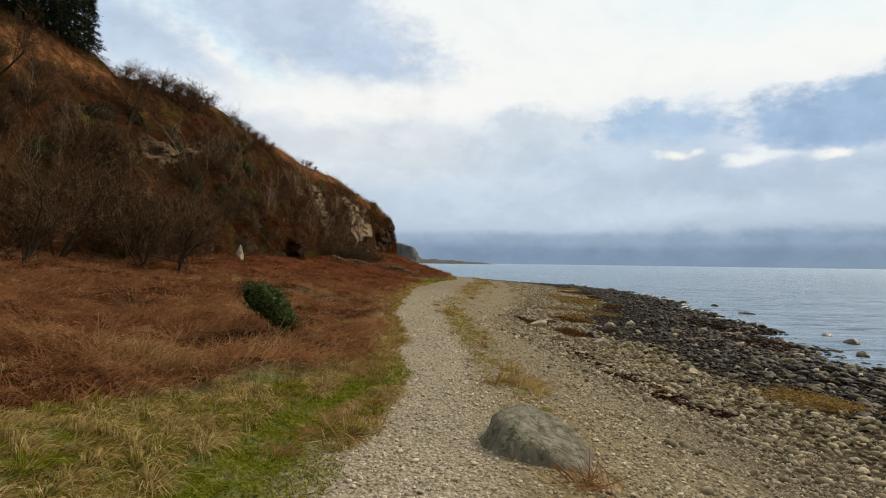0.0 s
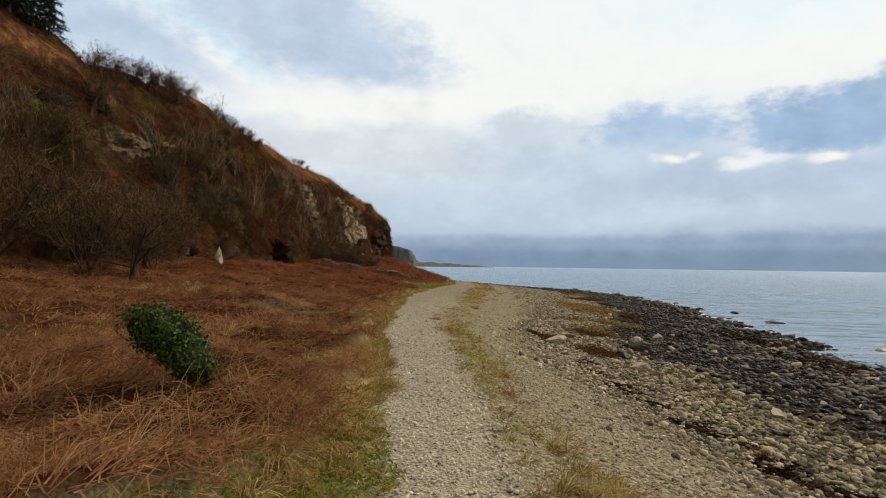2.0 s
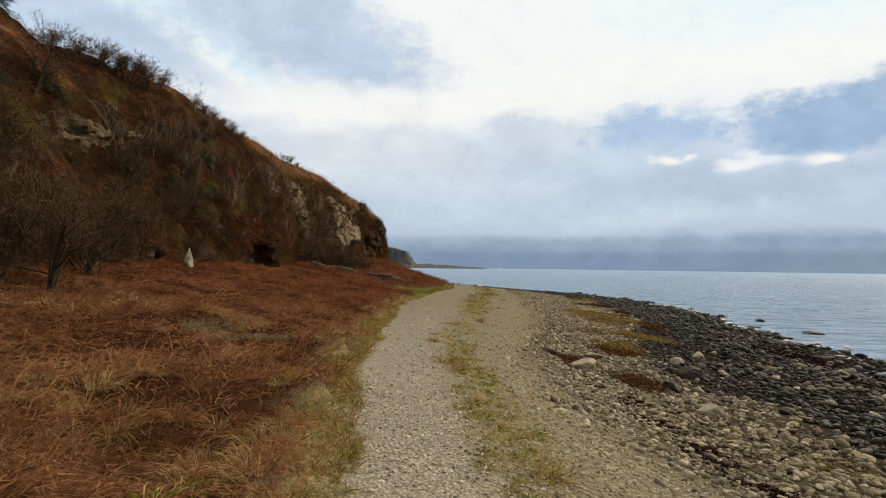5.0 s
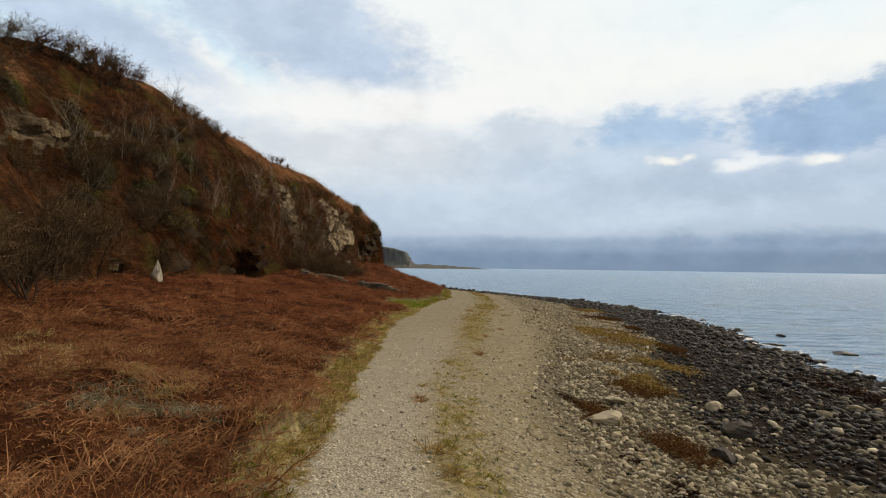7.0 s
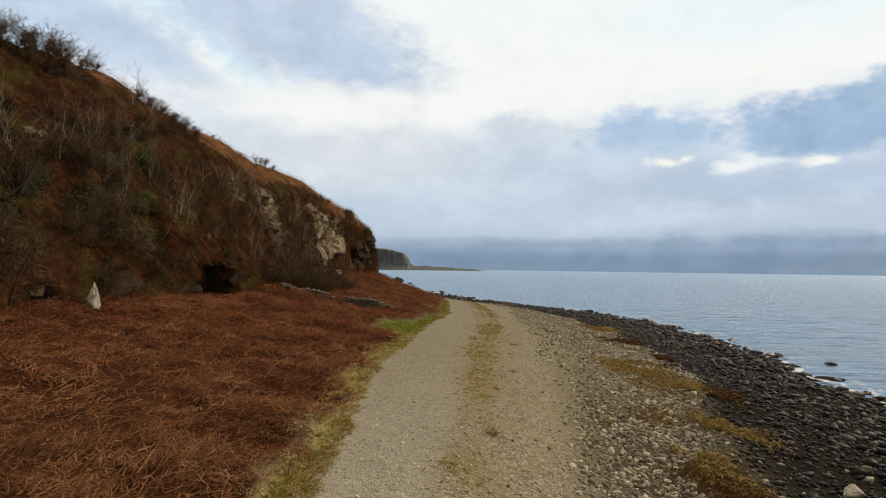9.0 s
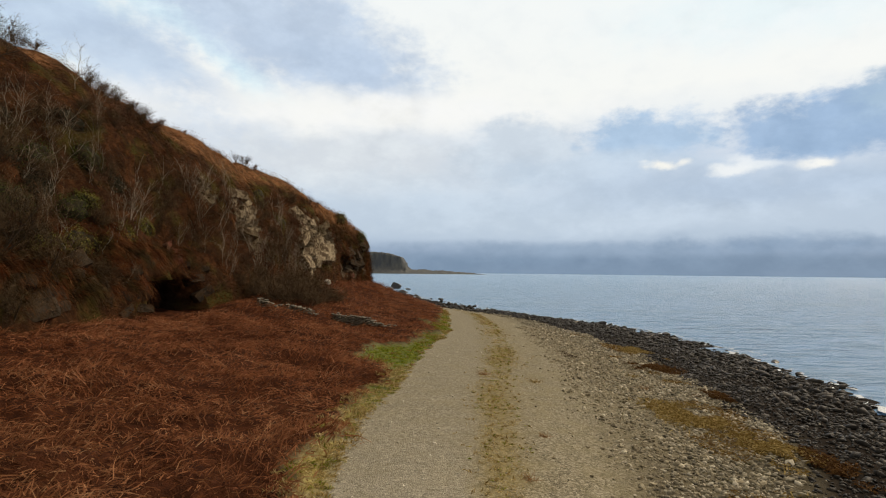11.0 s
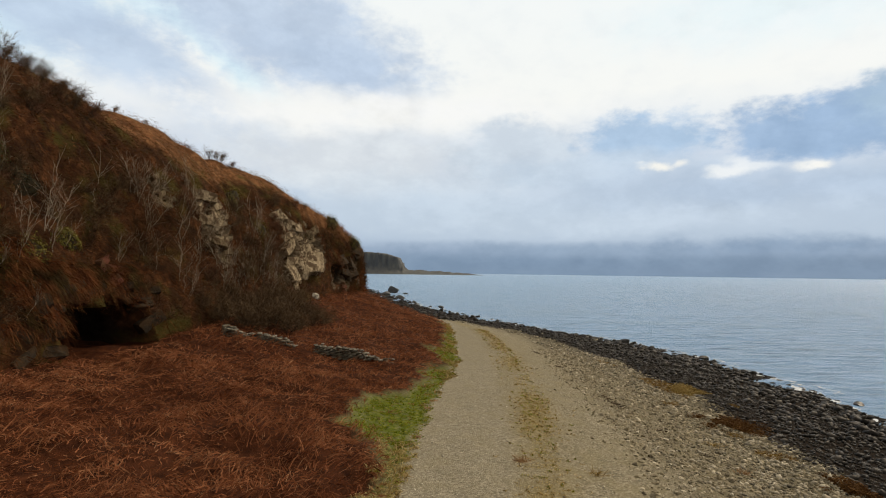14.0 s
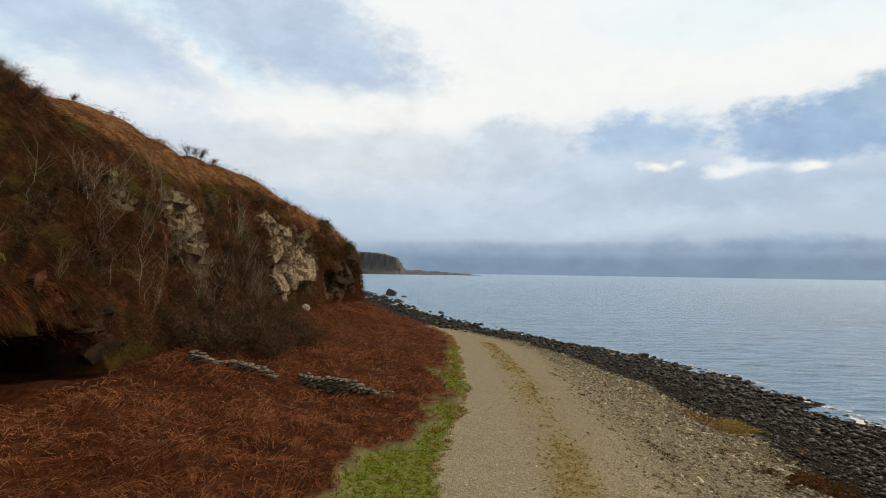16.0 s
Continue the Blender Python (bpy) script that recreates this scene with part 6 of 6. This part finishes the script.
def weed(name, centre, rx, ry, n, mat, label, yaw=0.0, long=0.16):
    n = int(n * 2.6)
    q = rng.normal(0, 0.42, (n, 2)).clip(-1, 1) * (rx, ry)
    c, s = math.cos(yaw), math.sin(yaw)
    q = np.c_[q[:, 0] * c - q[:, 1] * s, q[:, 0] * s + q[:, 1] * c] + centre
    q = q[fbm(q[:, 0], q[:, 1], 0.9, 183, 3) + 0.9 * (0.75 - np.hypot((q[:, 0] - centre[0]) / rx, (q[:, 1] - centre[1]) / ry)) > 0.0]
    n = len(q)
    a = rng.uniform(0, 6.283, n)
    blades(name, on_ground(q, rng.uniform(0.03, 0.16, (n,))), unit(np.c_[np.cos(a), np.sin(a), rng.uniform(-0.05, 0.5, n)]), rng.uniform(0.4, 1.0, n) * long, rng.uniform(0.010, 0.022, n) * long / 0.16, mat, 0.5, 0.5, None, label, "seaweed", 1)


q = np.c_[rng.uniform(-1.2, 2.8, 60000), rng.uniform(6, 74, 60000)]
q[:, 0] += DARK(q[:, 1]) + np.interp(q[:, 1], [14, 24], [2.2, 0.4])
keep = fbm(q[:, 0], q[:, 1], 2.6, 161, 3) + 0.5 * np.exp(-(((q[:, 0] - DARK(q[:, 1]) - np.interp(q[:, 1], [14, 24], [2.6, 0.8])) / 1.0) ** 2)) > np.interp(q[:, 1], [20, 26, 60, 70], [0.85, 0.62, 0.62, 0.85])
q = q[keep]
a = rng.uniform(0, 6.283, len(q))
k = np.interp(q[:, 1], [8, 30, 60], [0.10, 0.15, 0.20])
blades("seaweed", on_ground(q, rng.uniform(0.02, 0.13, (len(q),))), unit(np.c_[np.cos(a), np.sin(a), rng.uniform(-0.05, 0.4, len(q))]), rng.uniform(0.5, 1.0, len(q)) * k, rng.uniform(0.06, 0.11, len(q)) * k, WEED, 0.5, 0.5, None, "golden-brown weed over the cobbles", "seaweed", 1)
GOLD_LABEL, BROWN_LABEL = "mat of dried golden weed on the shingle", "mat of dried red-brown weed on the shingle"
for cx, cy, rx, ry, n, mat, label in ((8.7, 43.0, 1.5, 2.2, 3000, GOLDMAT, GOLD_LABEL), (13.4, 61.8, 1.2, 1.9, 1700, GOLDMAT, GOLD_LABEL), (11.9, 46.6, 1.3, 1.8, 1700, BROWNMAT, BROWN_LABEL), (11.9, 54.6, 1.7, 1.6, 1900, BROWNMAT, BROWN_LABEL), (3.4, 25.4, 0.7, 1.4, 1400, BROWNMAT, BROWN_LABEL), (4.5, 22.7, 0.9, 1.2, 1200, BROWNMAT, BROWN_LABEL), (6.1, 28.9, 1.3, 2.4, 2400, BROWNMAT, BROWN_LABEL), (6.4, 30.0, 1.0, 2.0, 1200, GOLDMAT, GOLD_LABEL), (9.7, 39.6, 1.2, 2.2, 1600, GOLDMAT, GOLD_LABEL), (8.6, 34.0, 1.1, 2.2, 1300, GOLDMAT, GOLD_LABEL), (7.4, 12.0, 0.9, 1.6, 1700, GOLDMAT, GOLD_LABEL), (10.8, 38.5, 0.9, 2.0, 900, BROWNMAT, BROWN_LABEL)):
    weed("weed_mat", (cx, cy), rx, ry, n, mat, label, 0.0, 0.13 if cy < 30 else 0.2)
for cx, cy, rx, ry, n, long in ((13.0, 24.0, 2.2, 3.0, 900, 0.22), (14.0, 31.0, 2.0, 3.0, 800, 0.22), (3.0, 26.6, 0.4, 0.5, 200, 0.10)):
    weed("wrack", (cx, cy), rx, ry, n, WRACK, "dark wrack over the cobbles", 0.0, long)
# broken lines of dried wrack left by the tide
q = np.c_[np.zeros(20000), rng.uniform(5, 24, 20000)]
q[:, 0] = DARK(q[:, 1]) - 0.15 + rng.normal(0, 0.16, 20000) + 0.6 * fbm(q[:, 1], q[:, 1] * 0, 1.6, 133)
q = q[fbm(q[:, 0], q[:, 1], 1.0, 131, 3) > np.interp(q[:, 1], [8, 10, 17, 20], [0.5, -0.12, -0.12, 0.5])]
r = np.c_[np.zeros(2600), rng.uniform(38, 76, 2600)]
r[:, 0] = np.interp(r[:, 1], [38, 46, 55, 64, 76], [9.3, 8.8, 7.6, 7.3, 6.8]) + rng.normal(0, 0.12, 2600)
q = np.concatenate([q, r[fbm(r[:, 1], r[:, 0] * 0, 1.3, 132) > 0.25]])
a = rng.uniform(0, 6.283, len(q))
blades("wrack_line", on_ground(q, 0.03), unit(np.c_[np.cos(a), np.sin(a), rng.uniform(0, 0.4, len(q))]), rng.uniform(0.07, 0.22, len(q)), rng.uniform(0.008, 0.020, len(q)), WRACK, 0.5, 0.4, None, "broken line of dried dark wrack on the gravel", "seaweed", 1)


def surf():
    """Thin broken foam where the ripples meet the stones."""
    ys = np.arange(30, 170, 0.16)
    vs, fs = [], []
    for band, (off, wide) in enumerate(((0.7, 0.26), (1.15, 0.16), (1.7, 0.09), (0.2, 0.22))):
        mid = WATER(ys) + off + 0.55 * fbm(ys, ys * 0 + band * 7, 3.0, 141) + 0.25 * fbm(ys, ys * 0, 0.5, 143 + band)
        w = wide * np.clip(-0.05 + 1.5 * fbm(ys, ys * 0 + band * 3, 1.0, 145), 0, 1.2)
        base = len(ys) * 2 * band
        z = 0.10
        vs.append(np.stack([np.c_[mid - w, ys, np.full(len(ys), z)], np.c_[mid + w, ys, np.full(len(ys), z)]], 1).reshape(-1, 3))
        i = np.nonzero((w[:-1] > 0.02) & (w[1:] > 0.02))[0]
        fs.append(np.stack([base + 2 * i, base + 2 * i + 1, base + 2 * i + 3, base + 2 * i + 2], -1))
    m = Mat("sea_foam", 0.9, 0.2)
    m.colour(m.ramp(m.noise(9.0, 5), [(0.35, (0.36, 0.42, 0.47)), (0.6, (0.74, 0.77, 0.79))]))
    ob = new("surf", mesh_from("surf", np.concatenate(vs), np.concatenate(fs)))
    ob.data.materials.append(m.mat)
    return tagged(ob, "thin broken line of white foam along the stones", "foam", kind="stuff")


surf()


# dead tufts standing on the track
def tuft(seed, label):
    r = np.random.RandomState(seed)
    n = 90
    root = np.c_[r.normal(0, 0.07, (n, 2)), np.zeros(n)]
    way = unit(np.c_[r.normal(0, 0.6, (n, 2)), r.uniform(0.3, 1.0, n)])
    ob = new("grass_tuft", mesh_from("grass_tuft", *strips(root, way, r.uniform(0.1, 0.28, n), np.full(n, 0.005), np.c_[r.normal(0, 0.05, (n, 2)), np.full(n, -0.07)])))
    return tagged(ob, label, "grass tuft", "tufts on the track")


TUFT = [tuft(700, "dry brown grass tuft growing in the gravel"), tuft(701, "dry brown grass tuft growing in the gravel")]
TUFT[0].data.materials.append(STALK), TUFT[1].data.materials.append(STRAW)
for i, (x, y, k) in enumerate(((-0.9, 22.1, 0.9), (-0.6, 19.0, 1.6), (0.75, 29.4, 1.6), (0.1, 7.7, 1.3), (1.4, 34.5, 1.1), (3.5, 45.9, 1.4), (1.4, 46.3, 1.5), (-0.4, 18.2, 1.3), (4.1, 12.1, 1.0), (-1.5, 5.1, 1.8), (-0.95, 22.4, 0.8), (0.3, 13.0, 1.3), (0.2, 11.5, 1.2), (0.45, 9.2, 1.2), (2.4, 38.0, 1.0), (3.6, 10.5, 0.8), (2.9, 17.5, 1.0), (-0.9, 23.4, 0.7), (8.9, 48.0, 1.4), (9.3, 50.8, 1.5), (0.55, 4.2, 1.5))):
    (stand if i < 2 else again)(TUFT[i % 2], (x, y, float(ground_z(x, y))), r2.uniform(0, 360), k)


# ---------------------------------------------------------------- single stones of the shore, nearest the path
COBBLE_DRY = stone_material("dry_cobble", [(0.0, (0.05, 0.043, 0.023)), (0.4, (0.13, 0.113, 0.060)), (0.8, (0.24, 0.21, 0.12)), (1.0, (0.40, 0.36, 0.235))], by="each", lichen=(0.09, 0.095, 0.03), scale=5.0, spec=0.12)
COBBLE_DARK = stone_material("dark_cobble", [(0.0, (0.010, 0.009, 0.008)), (0.5, (0.028, 0.025, 0.021)), (0.85, (0.06, 0.053, 0.044)), (1.0, (0.15, 0.135, 0.11))], by="each", rough=0.6, spec=0.22, scale=5.0)
PEBBLE_EACH = stone_material("pale_pebble", [(0.0, (0.14, 0.125, 0.09)), (0.3, (0.30, 0.27, 0.195)), (0.7, (0.46, 0.42, 0.31)), (1.0, (0.68, 0.63, 0.51))], by="each", scale=3.0, rough=0.85)
COBBLE = []
for k, v in enumerate(worn_stones(2, 8, 91, 0.03, 0.25, (0.16, 0.38))[0]):
    me = mesh_from("cobble", v, big_faces)
    me.materials.append((COBBLE_DRY, COBBLE_DARK)[k % 2])
    COBBLE.append(me)
r3 = np.random.RandomState(92)
for k in range(300):
    y = r3.uniform(8.5, 20)
    x = float(DARK(y)) + r3.uniform(0.1, 5.0) * r3.uniform(0.4, 1)
    w = r3.uniform(0.10, 0.17) + 0.03 * (x - float(DARK(y)))
    dark = bool(wet_mask(x, y) > r3.uniform(0.3, 0.7))
    ob = new("cobble", COBBLE[2 * r3.randint(4) + dark])
    ob.parent = ground
    ob.matrix_basis = pose(x, y, float(ground_z(x, y)) + w * 0.12, r3.uniform(-15, 15), r3.uniform(-15, 15), r3.uniform(0, 360)) @ Matrix.Diagonal((w * 1.2, w * 0.9, w * r3.uniform(0.5, 0.75), 1))
PEB = []
for k, v in enumerate(worn_stones(1, 6, 93, 0.15, 0.1, (0.26, 0.44))[0]):
    me = mesh_from("pebble", v, small_faces)
    me.materials.append(PEBBLE_EACH)
    PEB.append(me)
for k in range(300):
    y = r3.uniform(3.6, 8.0)
    x = r3.uniform(float(LEFT(y)) + 0.2, 2.2)
    if (x - 0.22) ** 2 + (y - 5.2) ** 2 < 0.8:
        x = x + 1.3
    w = r3.uniform(0.035, 0.07)
    ob = new("pebble", PEB[r3.randint(6)])
    ob.parent = ground
    ob.matrix_basis = pose(x, y, float(ground_z(x, y)) + w * 0.18, r3.uniform(-20, 20), r3.uniform(-20, 20), r3.uniform(0, 360)) @ Matrix.Diagonal((w * 1.25, w * 0.9, w * 0.6, 1))
